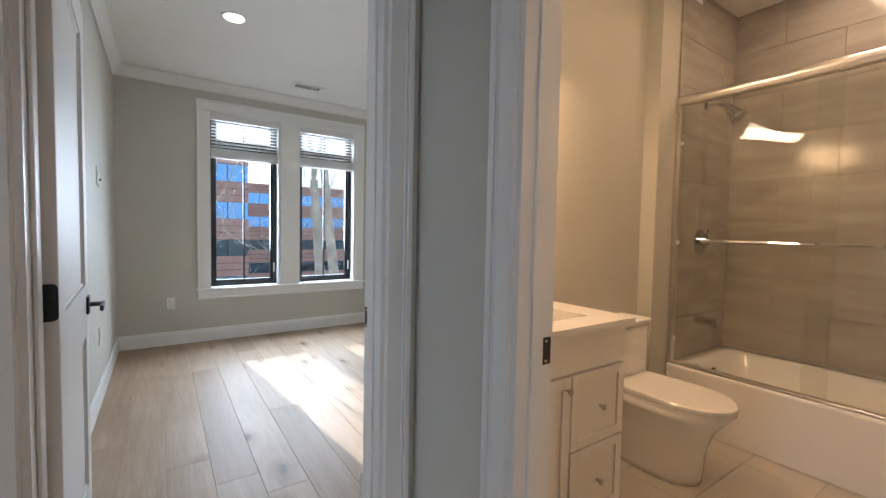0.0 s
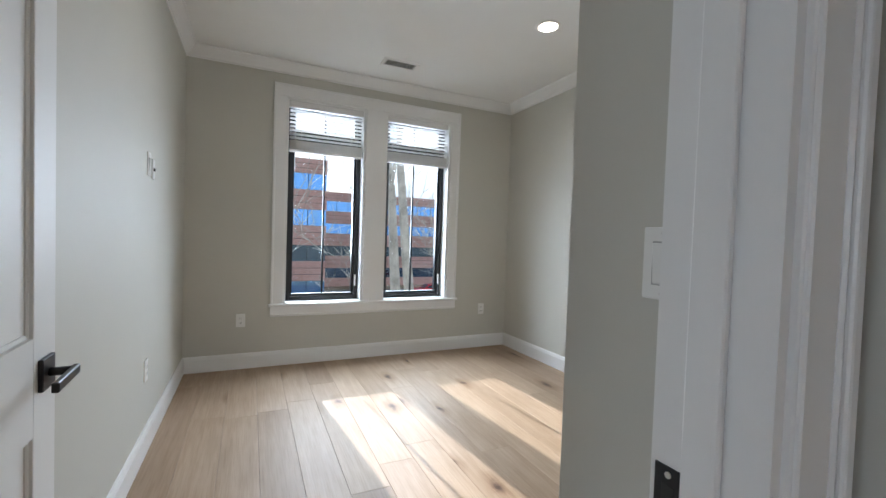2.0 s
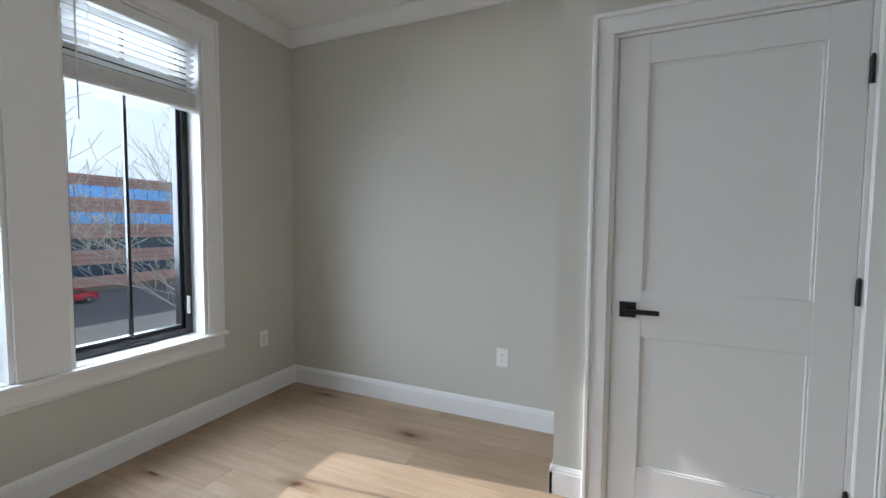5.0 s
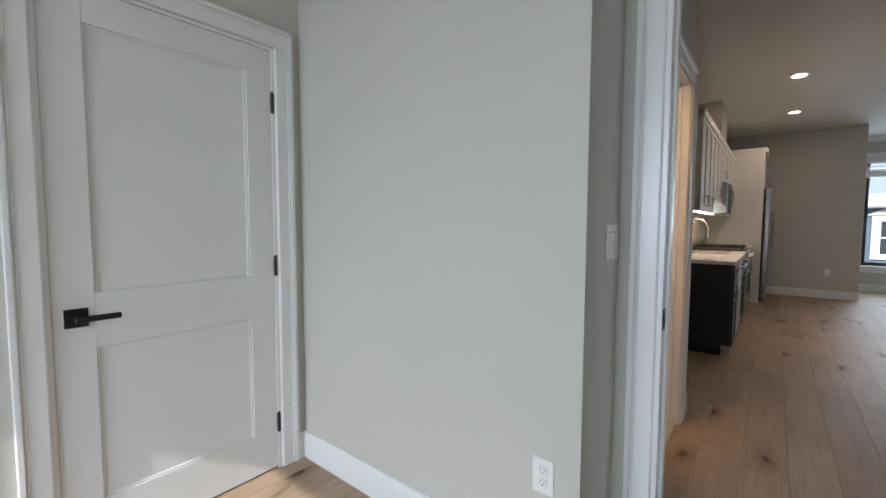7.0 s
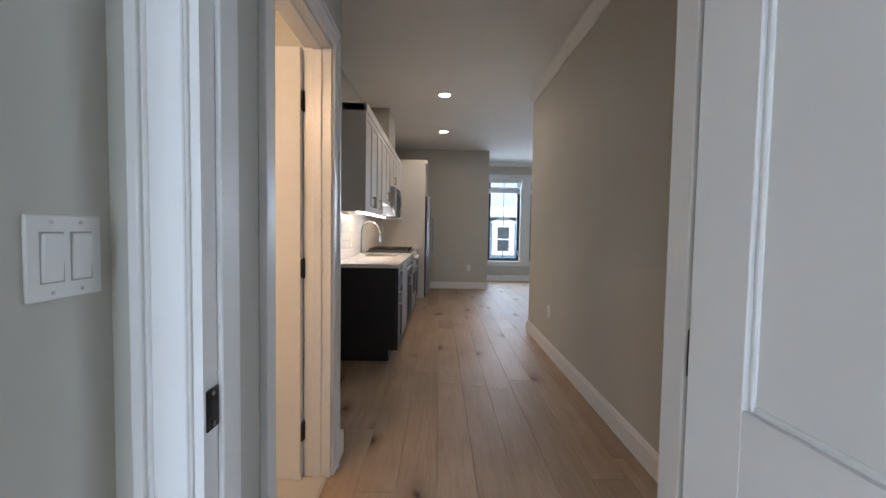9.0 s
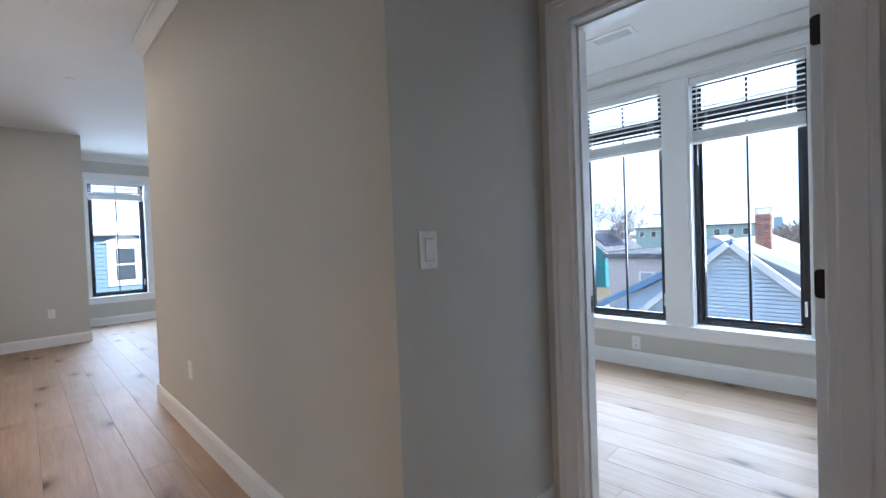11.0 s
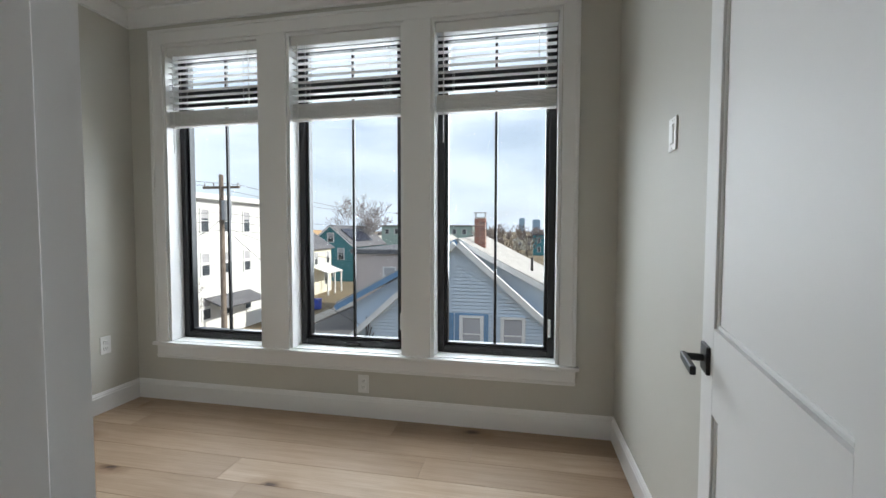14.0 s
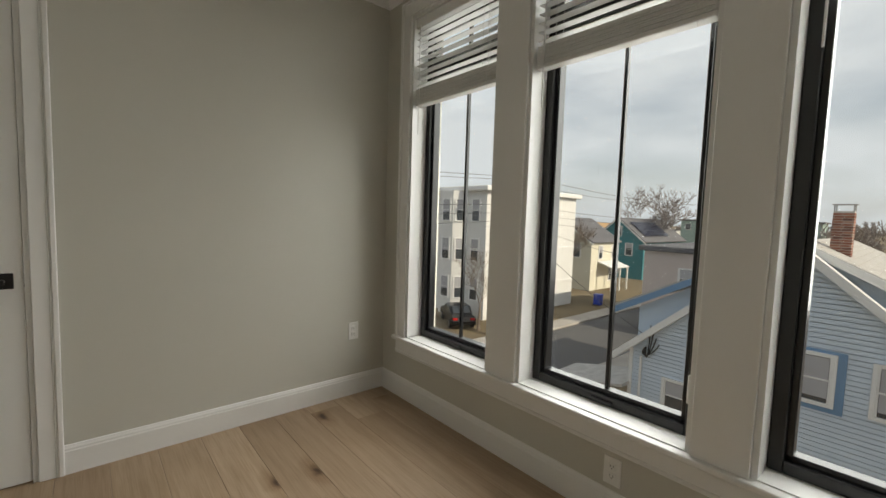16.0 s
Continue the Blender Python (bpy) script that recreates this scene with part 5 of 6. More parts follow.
def house_window(parent, m, w, h, trim=OUTWHITE, blindf=0.5, tw=0.10):
    """A sash window in its own frame: middle at the origin, facing -y."""
    ob = new("window")
    ob.parent = parent
    ob.matrix_local = m
    bm = bmesh.new()
    for x0, x1, z0, z1 in ((-w / 2 - tw, -w / 2, -h / 2 - tw, h / 2 + tw), (w / 2, w / 2 + tw, -h / 2 - tw, h / 2 + tw),
                           (-w / 2, w / 2, h / 2, h / 2 + tw), (-w / 2, w / 2, -h / 2 - tw, -h / 2)):
        rbox(bm, x0, x1, -0.05, 0.02, z0, z1, 0.006)
    part("frame", bm, trim, ob)
    bm = bmesh.new()
    rbox(bm, -w / 2, w / 2, -0.03, 0.0, -0.025, 0.025, 0.004)
    for x in (-w / 2, w / 2 - 0.04):
        box(bm, x, x + 0.04, -0.03, 0.0, -h / 2, h / 2)
    part("sash", bm, OUTWHITE, ob)
    part("pane", bx(-w / 2, w / 2, -0.012, -0.004, -h / 2, h / 2), OUTGLASS, ob)
    if blindf > 0:
        part("curtain", bx(-w / 2 + 0.05, w / 2 - 0.05, -0.018, -0.013, h / 2 - h * blindf, h / 2 - 0.02), CURTAIN, ob)
    return ob


def pane_part(parent, x0, x1, y0, y1, z0, z1, mat=OUTGLASS):
    part("window", bx(x0, x1, y0, y1, z0, z1), mat, parent)


# blue clapboard house below the second bedroom
ob = thing("blue_house", "pale blue clapboard house with white rakes and grey roof", "house")
FX, PY = -16.6, -1.22
YL, YR, EV, PK = -5.35, 2.95, -3.05, 0.62
bm = bmesh.new()
prism(bm, -26.0, FX, YL, YR, GZ, EV, PK, PY)
part("wall", bm, BLUE, ob)
bm = bmesh.new()


def front_width(z):
    if z <= EV:
        return YL, YR
    k = (PK - z) / (PK - EV)
    return PY + (YL - PY) * k, PY + (YR - PY) * k


lap_wall(bm, front_width, GZ, PK)
w = part("siding", bm, BLUE, ob, "pale blue clapboards")
w.location = (FX, 0, 0)
tagged(w, kind="stuff")
ME, MP = -1.62, 0.80             # main roof: eave and ridge heights
bm = bmesh.new()
prism(bm, -27.0, -17.2, YL - 0.1, YR + 0.35, GZ, ME - 0.1, MP - 0.06, PY)
part("wall", bm, BLUE, ob)
bm = bmesh.new()
for ye in (-6.1, 3.75):
    slope(bm, -27.3, -16.75, ye, ME - 0.15, PY, MP, 0.10)
part("roof", bm, SHINGLE, ob, "light grey asphalt shingle roof")
# shingle courses
bm = bmesh.new()
for ye in (-6.1, 3.75):
    n = 26
    for i in range(n):
        k = i / n
        y, z = ye + (PY - ye) * k, ME - 0.15 + (MP - ME + 0.15) * k
        k2 = (i + 0.96) / n
        y2, z2 = ye + (PY - ye) * k2, ME - 0.15 + (MP - ME + 0.15) * k2
        v = [bm.verts.new(p) for p in ((-27.3, y, z + 0.128), (-16.75, y, z + 0.128), (-16.75, y2, z2 + 0.113), (-27.3, y2, z2 + 0.113), (-27.3, y, z + 0.108), (-16.75, y, z + 0.108))]
        bm.faces.new(v[:4])
        bm.faces.new((v[4], v[5], v[1], v[0]))
tagged(part("shingles", bm, SHINGLE, ob), kind="stuff")
for ye, mat, nm in ((-6.1, BLUETRIM, "dark blue rake board"), (3.75, OUTWHITE, "white rake board")):
    bm = bmesh.new()
    slope(bm, -16.79, -16.70, ye, ME - 0.36, PY, MP - 0.10, 0.20)
    part("rake_board", bm, mat, ob, nm)
for ye, ze in ((YL - 0.55, EV - 0.50), (YR + 0.35, EV - 0.33)):
    bm = bmesh.new()
    slope(bm, FX - 0.02, FX + 0.30, ye, ze, PY, PK + 0.02, 0.20)
    part("rake_board", bm, OUTWHITE, ob, "white rake board")
for y, dz, tr in ((-1.95, 0, BLUETRIM), (-0.66, 0, BLUETRIM), (0.85, 0, OUTWHITE)):
    if tr is BLUETRIM:
        bm = bmesh.new()
        rbox(bm, FX + 0.015, FX + 0.062, y - 0.62, y + 0.62, -3.45, -1.86, 0.004)
        part("window_board", bm, BLUETRIM, ob)
    house_window(ob, pose(FX + 0.066, y, -2.62, 0, 0, 90), 0.70, 1.18, OUTWHITE, 0.9)
house_window(ob, pose(FX + 0.066, -3.9, -4.3, 0, 0, 90), 0.60, 0.9, OUTWHITE, 0.5)
for y in (YL, YR):
    part("corner_board", rb(FX - 0.05, FX + 0.060, y - 0.06, y + 0.06, GZ, EV, r=0.006), OUTWHITE, ob)
part("downpipe", one(bmesh.new(), rod, (FX + 0.09, YL + 0.35, GZ), (FX + 0.09, YL + 0.35, EV - 0.2), 0.045, 10), OUTWHITE, ob)
bm = bmesh.new()
for i in range(4):
    bmt = tube([(FX + 0.08, YL + 0.9 - 0.1 * i, -2.75 + 0.2 * i), (FX + 0.14, YL + 0.6, -3.4 - 0.12 * i), (FX + 0.14, YL + 0.2 + 0.1 * i, -3.2), (FX + 0.10, YL + 0.5, -2.9)], 0.018)
    merge(bm, bmt)
part("cable", bm, DARK, ob, "loose black service cables")
bm = bmesh.new()
slope(bm, -18.5, -16.0, YL - 3.2, -5.05, YL + 0.0, -4.35, 0.10)
part("porch_roof", bm, SHINGLE, ob, "weathered grey shingle porch roof")
for x in (-18.3, -16.2):
    part("porch_post", rb(x - 0.06, x + 0.06, YL - 3.0, YL - 2.88, GZ, -5.0, r=0.01), OUTWHITE, ob)
ob.location = (0, -0.26, 0)

# chimney with its bricks
ch = thing("chimney", "old red brick chimney with a metal cap", "chimney", at=pose(-18.6, -0.82, 0.0))
part("core", bx(-0.21, 0.21, -0.21, 0.21, -0.3, 1.74), GROUT, ch)
bmesh_b = bmesh.new()
rbox(bmesh_b, -0.098, 0.098, -0.012, 0.02, -0.030, 0.030, 0.004)
brick_me = bpy.data.meshes.new("brick")
bmesh_b.to_mesh(brick_me)
bmesh_b.free()


def varied_brick():
    m = Mat("chimney_brick", rough=0.9)
    oi = m.node("ShaderNodeObjectInfo")
    m.color(m.ramp(oi.outputs["Random"], [(0, (0.12, 0.05, 0.035)), (0.5, (0.27, 0.10, 0.065)), (0.85, (0.36, 0.17, 0.11)), (1, (0.46, 0.36, 0.30))]))
    m.bump(m.noise(m.coords(), 40, 3), 0.4, 0.005)
    return m.m


brick_me.materials.append(varied_brick())
for c in range(23):
    for side in range(4):
        for k in range(2):
            t = new("brick", brick_me)
            t.parent = ch
            t.matrix_local = Matrix.Rotation(radians(90 * side), 4, 'Z') @ pose(-0.105 + 0.21 * k + (0.02 if c % 2 else -0.02), -0.212, 0.03 + c * 0.074)
bm = bmesh.new()
box(bm, -0.26, 0.26, -0.26, 0.26, 1.92, 1.94)
for sx in (-0.2, 0.2):
    for sy in (-0.2, 0.2):
        rod(bm, (sx, sy, 1.72), (sx, sy, 1.93), 0.015, 6)
part("cap", bm, GREY, ch)
part("flashing", bx(-0.26, 0.26, -0.26, 0.26, -0.3, 0.16), GREY, ch)
ob = thing("roof_vent", "dark vent pipe on the grey roof", "vent pipe")
part("pipe", one(bmesh.new(), rod, (-19.5, 1.3, -0.7), (-19.5, 1.3, 0.05), 0.06, 10), DARK, ob)

# white three-decker with bays
ob = thing("three_decker", "white three-storey house with bay windows and flat roof", "house")
TX0, TX1, TY0, TY1, TT = -37.0, -25.0, -34.0, -23.1, 4.35
part("wall", bx(TX0, TX1, TY0, TY1, GZ, TT), WHITESIDE, ob)
bm = bmesh.new()
rbox(bm, TX0 - 0.3, TX1 + 0.45, TY0 - 0.3, TY1 + 0.45, TT - 0.35, TT + 0.05, 0.08, 2)
part("cornice", bm, OUTWHITE, ob)
bm = bmesh.new()
base = [(TX1, -28.2), (TX1 + 0.85, -27.4), (TX1 + 0.85, -25.9), (TX1, -25.1)]
lo = [bm.verts.new((x, y, GZ)) for x, y in base]
hi = [bm.verts.new((x, y, TT - 0.3)) for x, y in base]
for i in range(3):
    bm.faces.new((lo[i], lo[i + 1], hi[i + 1], hi[i]))
bm.faces.new(hi)
part("bay", bm, WHITESIDE, ob)
for f in range(3):
    z = 2.55 - f * 3.05
    house_window(ob, pose(TX1 + 0.87, -26.65, z, 0, 0, 90), 0.85, 1.6, OUTWHITE, 0.6)
    house_window(ob, pose(TX1 + 0.45, -25.47, z, 0, 0, 135), 0.65, 1.6, OUTWHITE, 0.5)
    house_window(ob, pose(TX1 + 0.03, -24.2, z, 0, 0, 90), 0.8, 1.6, OUTWHITE, 0.5)
    for x in (-26.4, -28.6, -30.8):
        house_window(ob, pose(x, TY1 + 0.03, z, 0, 0, 180), 0.75, 1.5, OUTWHITE, 0.4)
for z in (-0.45, -3.5):
    part("belt_course", bx(TX0, TX1 + 0.06, TY0, TY1 + 0.06, z - 0.1, z + 0.1), OUTWHITE, ob)
bm = bmesh.new()
slope(bm, -31.0, -26.2, TY1 + 1.6, -3.5, TY1, -2.9, 0.10)
part("porch_roof", bm, DARKROOF, ob)
for x in (-30.8, -26.4):
    part("porch_post", rb(x - 0.07, x + 0.07, TY1 + 1.4, TY1 + 1.54, GZ, -3.45, r=0.01), OUTWHITE, ob)
for i in range(7):
    part("step", rb(-28.0, -26.6, TY1 + 1.5 + 0.28 * i, TY1 + 1.78 + 0.28 * i, GZ, GZ + 1.26 - 0.18 * i, r=0.01), CONCRETE, ob)
ob.location = (0, 2.4, -0.7)


def gable_house(name, label, x0, x1, ya, yb, eave, peak, wall_m, roof_m, along="x", wins=(), over=0.35):
    ob = thing(name, label, "house")
    m = Matrix.Identity(4) if along == "x" else Matrix.Rotation(radians(90), 4, 'Z')
    bm = bmesh.new()
    prism(bm, x0, x1, ya, yb, GZ, eave, peak)
    part("wall", bm, wall_m, ob)
    bm = bmesh.new()
    mid = (ya + yb) / 2
    s = (peak - eave) / (mid - ya)
    slope(bm, x0 - over, x1 + over, ya - over, eave - s * over, mid, peak, 0.14)
    slope(bm, x0 - over, x1 + over, yb + over, eave - s * over, mid, peak, 0.14)
    part("roof", bm, roof_m, ob)
    for ye in (ya - over, yb + over):
        bm = bmesh.new()
        slope(bm, x1 + over - 0.06, x1 + over + 0.03, ye, eave - s * over - 0.18, mid, peak - 0.14, 0.18)
        part("rake_board", bm, OUTWHITE, ob)
    for kind, a, z, ww, hh in wins:
        if kind == "e":
            house_window(ob, pose(x1 + 0.03, a, z, 0, 0, 90), ww, hh, OUTWHITE, 0.4)
        else:
            house_window(ob, pose(a, yb + 0.03, z, 0, 0, 180), ww, hh, OUTWHITE, 0.4)
    return ob


ob = gable_house("cream_house", "cream clapboard house with a grey roof and porch", -51, -45, -29.0, -21.2, -0.9, 1.6, CREAM, DARKROOF,
                 wins=[("e", -27, -2.0, 0.9, 1.5), ("e", -23, -2.0, 0.9, 1.5), ("e", -24.8, 0.3, 0.7, 1.0), ("n", -47, -2.2, 0.8, 1.4), ("n", -50, -2.2, 0.8, 1.4), ("n", -49.5, -4.8, 0.8, 1.4), ("e", -27, -4.8, 0.9, 1.5)])
bm = bmesh.new()
slope(bm, -50.5, -46.5, -19.4, -3.9, -21.2, -3.3, 0.1)
part("porch_roof", bm, OUTWHITE, ob)
for x in (-50.3, -48.5, -46.7):
    part("porch_post", rb(x - 0.08, x + 0.08, -19.6, -19.44, GZ, -3.85, r=0.01), OUTWHITE, ob)
ob.location = (0, -2.2, 0)
ob = gable_house("teal_house", "dark teal gabled house with solar panels", -74, -60, -31.5, -24.2, -1.1, 1.9, TEAL, DARKROOF,
                 wins=[("e", -29.4, -2.4, 0.9, 1.6), ("e", -26.2, -2.4, 0.9, 1.6), ("e", -27.85, 0.1, 0.9, 1.3), ("e", -28, -5.0, 0.9, 1.6)])
for i in range(4):
    x = -62.2 - i * 2.0
    bm = bmesh.new()
    slope(bm, x - 0.95, x + 0.95, -24.6, -0.60, -26.9, 1.29, 0.05)
    p = part("solar_panel", bm, SOLAR, ob)
    p.location = (0, 0.05, 0.12)
ob = thing("beige_house", "beige clapboard house with a flat roof", "house")
part("wall", bx(-43, -32, -12.0, -4.0, GZ, -0.42), PINKISH, ob)
bm = bmesh.new()
lap_wall(bm, lambda z: (-12.0, -4.0), GZ, -0.62, 0.16)
w = part("siding", bm, PINKISH, ob)
w.location = (-31.99, 0, 0)
tagged(w, kind="stuff")
part("roof", rb(-43.3, -31.6, -12.3, -3.7, -0.62, -0.24, r=0.05), DARKROOF, ob)
house_window(ob, pose(-31.95, -9.2, -2.3, 0, 0, 90), 0.9, 1.2, OUTWHITE, 0.5)
ob = thing("beige_house", "wide beige house with a dark flat roof edge", "house")
part("wall", bx(-52, -40, 5.0, 14.0, GZ, -1.2), PINKISH, ob)
part("roof", rb(-52.3, -39.6, 4.7, 14.3, -1.2, -0.8, r=0.05), DARKROOF, ob)
for y in (7, 10, 12.5):
    house_window(ob, pose(-39.97, y, -2.6, 0, 0, 90), 0.9, 1.3, OUTWHITE, 0.5)

rng2 = random.Random(4)
roofs = (DARKROOF, SHINGLE, TANROOF)
walls_m = (WHITESIDE, CREAM, PINKISH, TEAL, BLUE, SLATEBLUE)
for i in range(34):
    x = -75 - rng2.random() * 110
    y = (x * rng2.uniform(-0.75, 0.75)) + rng2.uniform(-6, 6)
    if -20 < y < -7 or (-80 < x and -34 < y < -20):
        continue
    wdt, dpt = rng2.uniform(7, 10), rng2.uniform(9, 14)
    e = rng2.uniform(-2.0, -0.2)
    if i % 3 == 0:
        ob = thing("flat_roofed_house", "distant flat-roofed house among bare trees", "house", group="distant houses")
        part("wall", bx(x - dpt, x, y, y + wdt, GZ, e + 1.0), walls_m[i % 6], ob)
        part("roof", rb(x - dpt - 0.3, x + 0.3, y - 0.3, y + wdt + 0.3, e + 1.0, e + 1.35, r=0.05), DARKROOF, ob)
        for k in range(3):
            for zz in (-0.6, -3.4):
                house_window(ob, pose(x + 0.03, y + wdt * (k + 0.5) / 3, e + zz, 0, 0, 90), 0.9, 1.4, OUTWHITE, 0)
    else:
        ob = gable_house("distant_house", "distant gabled house among bare trees", x - dpt, x, y, y + wdt, e - 1.0, e + 1.5, walls_m[i % 6], roofs[i % 3],
                         wins=[("e", y + wdt * 0.3, e - 2.2, 0.9, 1.4), ("e", y + wdt * 0.7, e - 2.2, 0.9, 1.4)])
        tagged(ob, group="distant houses")
ob = thing("green_block", "long pale green flat-roofed block far off", "building")
part("wall", bx(-150, -140, -48, -16, GZ, 2.6), painted("pale_green_wall", (0.30, 0.40, 0.36), 0.6), ob)
part("roof", bx(-150.5, -139.5, -48.5, -15.5, 2.6, 3.0), DARKROOF, ob)
for i in range(9):
    house_window(ob, pose(-139.97, -46 + 3.4 * i, 0.8, 0, 0, 90), 1.4, 1.6, OUTWHITE, 0)
# pale blue with the haze of distance mixed into the towers' colour
HAZE = painted("tower_haze_tint", (0.30, 0.42, 0.52), 0.4)
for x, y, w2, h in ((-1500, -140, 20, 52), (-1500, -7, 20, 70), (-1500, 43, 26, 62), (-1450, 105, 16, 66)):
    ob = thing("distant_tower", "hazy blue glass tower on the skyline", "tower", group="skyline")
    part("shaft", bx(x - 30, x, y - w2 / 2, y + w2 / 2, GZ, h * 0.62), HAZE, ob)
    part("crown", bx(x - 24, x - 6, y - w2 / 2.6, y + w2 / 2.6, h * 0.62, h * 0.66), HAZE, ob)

# blue recycling bin, street sign, pole and wires
ob = thing("recycling_bin", "blue wheeled recycling bin on the pavement", "bin", at=pose(-38.2, -18.6, GZ))
BINBLUE = Mat("blue_plastic", (0.02, 0.06, 0.42), 0.4).m
bm = bmesh.new()
rbox(bm, -0.30, 0.30, -0.32, 0.32, 0.10, 1.0, 0.05, 2)
part("body", bm, BINBLUE, ob)
part("lid", rb(-0.33, 0.33, -0.36, 0.36, 1.0, 1.09, r=0.03, seg=2), BINBLUE, ob)
for s in (-0.26, 0.26):
    part("wheel", one(bmesh.new(), rod, (s - 0.03, -0.28, 0.12), (s + 0.03, -0.28, 0.12), 0.12, 16), DARK, ob)
ob = thing("street_sign", "small white parking sign on a post", "sign", at=pose(-30.5, -9.3, GZ))
part("post", one(bmesh.new(), rod, (0, 0, 0), (0, 0, 2.6), 0.035, 8), GREY, ob)
part("plate", rb(0.035, 0.05, -0.16, 0.16, 2.1, 2.55, r=0.01), OUTWHITE, ob)


def utility_pole(x, y, h):
    ob = thing("utility_pole", "weathered wooden utility pole with a transformer", "utility pole", at=pose(x, y, GZ))
    part("pole", one(bmesh.new(), rod, (0, 0, 0), (0, 0, h), 0.17, 12, 0.12), TWIG, ob)
    part("crossarm", rb(-0.06, 0.06, -1.2, 1.2, h - 0.8, h - 0.66, r=0.01), TWIG, ob)
    bm = bmesh.new()
    rod(bm, (0.1, 0.42, h - 2.6), (0.1, 0.42, h - 1.5), 0.27, 18)
    part("transformer", bm, GREY, ob, "grey transformer can")
    bm = bmesh.new()
    for yy in (-1.1, -0.5, 0.5, 1.1):
        rod(bm, (0, yy, h - 0.66), (0, yy, h - 0.48), 0.04, 8)
    part("insulator", bm, GREY, ob)
    return ob


utility_pole(-22.7, -16.3, 10.9)
utility_pole(-60.0, -16.3, 10.9)


def wire(a, b, sag, r=0.012):
    a, b = Vector(a), Vector(b)
    pts = []
    for i in range(9):
        k = i / 8
        p = a.lerp(b, k)
        p.z -= 4 * sag * k * (1 - k)
        pts.append(tuple(p))
    ob = thing("overhead_wire", "sagging black overhead wire", "wire", group="overhead wires")
    part("wire", tube(pts, r, 3), DARK, ob)


PZ = GZ + 10.3
for dy, dz in ((-1.1, 0), (1.1, 0), (0.1, -1.6), (0.15, -2.1), (0.1, -2.6)):
    wire((-22.7, -16.3 + dy, PZ + dz), (-60, -16.3 + dy, PZ + dz), 0.6)
    wire((-22.7, -16.3 + dy, PZ + dz), (16, -16.3 + dy, PZ + dz), 0.6)
wire((-22.7, -16.2, PZ - 1.8), (-25.0, -20.9, 0.6), 0.3)
wire((-22.7, -16.2, PZ - 2.4), (-16.5, -5.0, -2.6), 0.4)
wire((-22.7, -16.2, PZ - 2.4), (-31.9, -12.0, -1.2), 0.4)


def parked_car(m, label, paint):
    ob = thing("car", label, "car", group="parked cars", at=m)
    CP = Mat("car_paint", paint, 0.22, 0.3).m
    # side outline lofted across the width
    prof = [(-2.15, 0.35), (-2.2, 0.70), (-1.95, 0.88), (-1.15, 0.96), (-0.55, 1.40), (0.75, 1.43), (1.55, 1.02), (2.1, 0.92), (2.2, 0.62), (2.15, 0.35)]
    b = bmesh.new()
    cols = []
    for y, k in ((-0.86, 0.93), (-0.80, 1.0), (0.80, 1.0), (0.86, 0.93)):
        cols.append([b.verts.new((x * (1 if k == 1 else 0.985), y * (1.0 if z < 1.0 else 0.84), 0.35 + (z - 0.35) * k)) for x, z in prof])
    for p, q in zip(cols, cols[1:]):
        for i in range(len(p)):
            b.faces.new((p[i], p[(i + 1) % len(p)], q[(i + 1) % len(q)], q[i]))
    b.faces.new(cols[0])
    b.faces.new(cols[-1][::-1])
    part("body", b, CP, ob)
    for s in (-1, 1):
        b = bmesh.new()
        v = [b.verts.new((x, s * 0.775, z)) for x, z in ((-0.98, 1.0), (-0.50, 1.33), (0.70, 1.36), (1.30, 1.02))]
        w = [b.verts.new((x, s * 0.815, z - 0.01)) for x, z in ((-0.98, 1.0), (-0.50, 1.33), (0.70, 1.36), (1.30, 1.02))]
        b.faces.new(v)
        b.faces.new(w)
        for i in range(4):
            b.faces.new((v[i], v[(i + 1) % 4], w[(i + 1) % 4], w[i]))
        part("side_window", b, OUTGLASS, ob)
    for x0, z0, x1, z1 in ((-1.12, 1.0, -0.60, 1.38), (1.48, 1.06, 0.82, 1.41)):
        b = bmesh.new()
        v = [b.verts.new(p) for p in ((x0, -0.62, z0 + 0.02), (x0, 0.62, z0 + 0.02), (x1, 0.58, z1 + 0.02), (x1, -0.58, z1 + 0.02))]
        w = [b.verts.new(p.co + Vector((0, 0, -0.06))) for p in v]
        b.faces.new(v)
        b.faces.new(w)
        for i in range(4):
            b.faces.new((v[i], v[(i + 1) % 4], w[(i + 1) % 4], w[i]))
        part("windscreen", b, OUTGLASS, ob)
    for x in (-1.35, 1.35):
        for s in (-1, 1):
            wh = part("wheel", one(bmesh.new(), rod, (x, s * 0.70, 0.32), (x, s * 0.885, 0.32), 0.32, 20), DARK, ob)
            part("rim", one(bmesh.new(), rod, (x, s * 0.885, 0.32), (x, s * 0.895, 0.32), 0.20, 16), STEEL, wh)
    for s in (-0.62, 0.62):
        part("headlight", rb(-2.20, -2.12, s - 0.16, s + 0.16, 0.66, 0.78, r=0.01), PLASTIC, ob)
        part("tail_light", rb(2.12, 2.20, s - 0.16, s + 0.16, 0.72, 0.86, r=0.01), Mat("tail_light", (0.45, 0.01, 0.01), 0.2).m, ob)


parked_car(pose(-22.9, -21.3, GZ + 0.02, 0, 0, 60), "black car parked beside the white house", (0.008, 0.008, 0.010))
parked_car(pose(21.6, 51.0, GZ + 0.05, 0, 0, 5), "bright red car in the parking lot", (0.50, 0.008, 0.02))
parked_car(pose(33.0, 38.0, GZ + 0.05, 0, 0, 30), "dark grey car in the parking lot", (0.03, 0.035, 0.045))
parked_car(pose(29.0, 41.0, GZ + 0.05, 0, 0, 30), "silver car in the parking lot", (0.45, 0.46, 0.48))

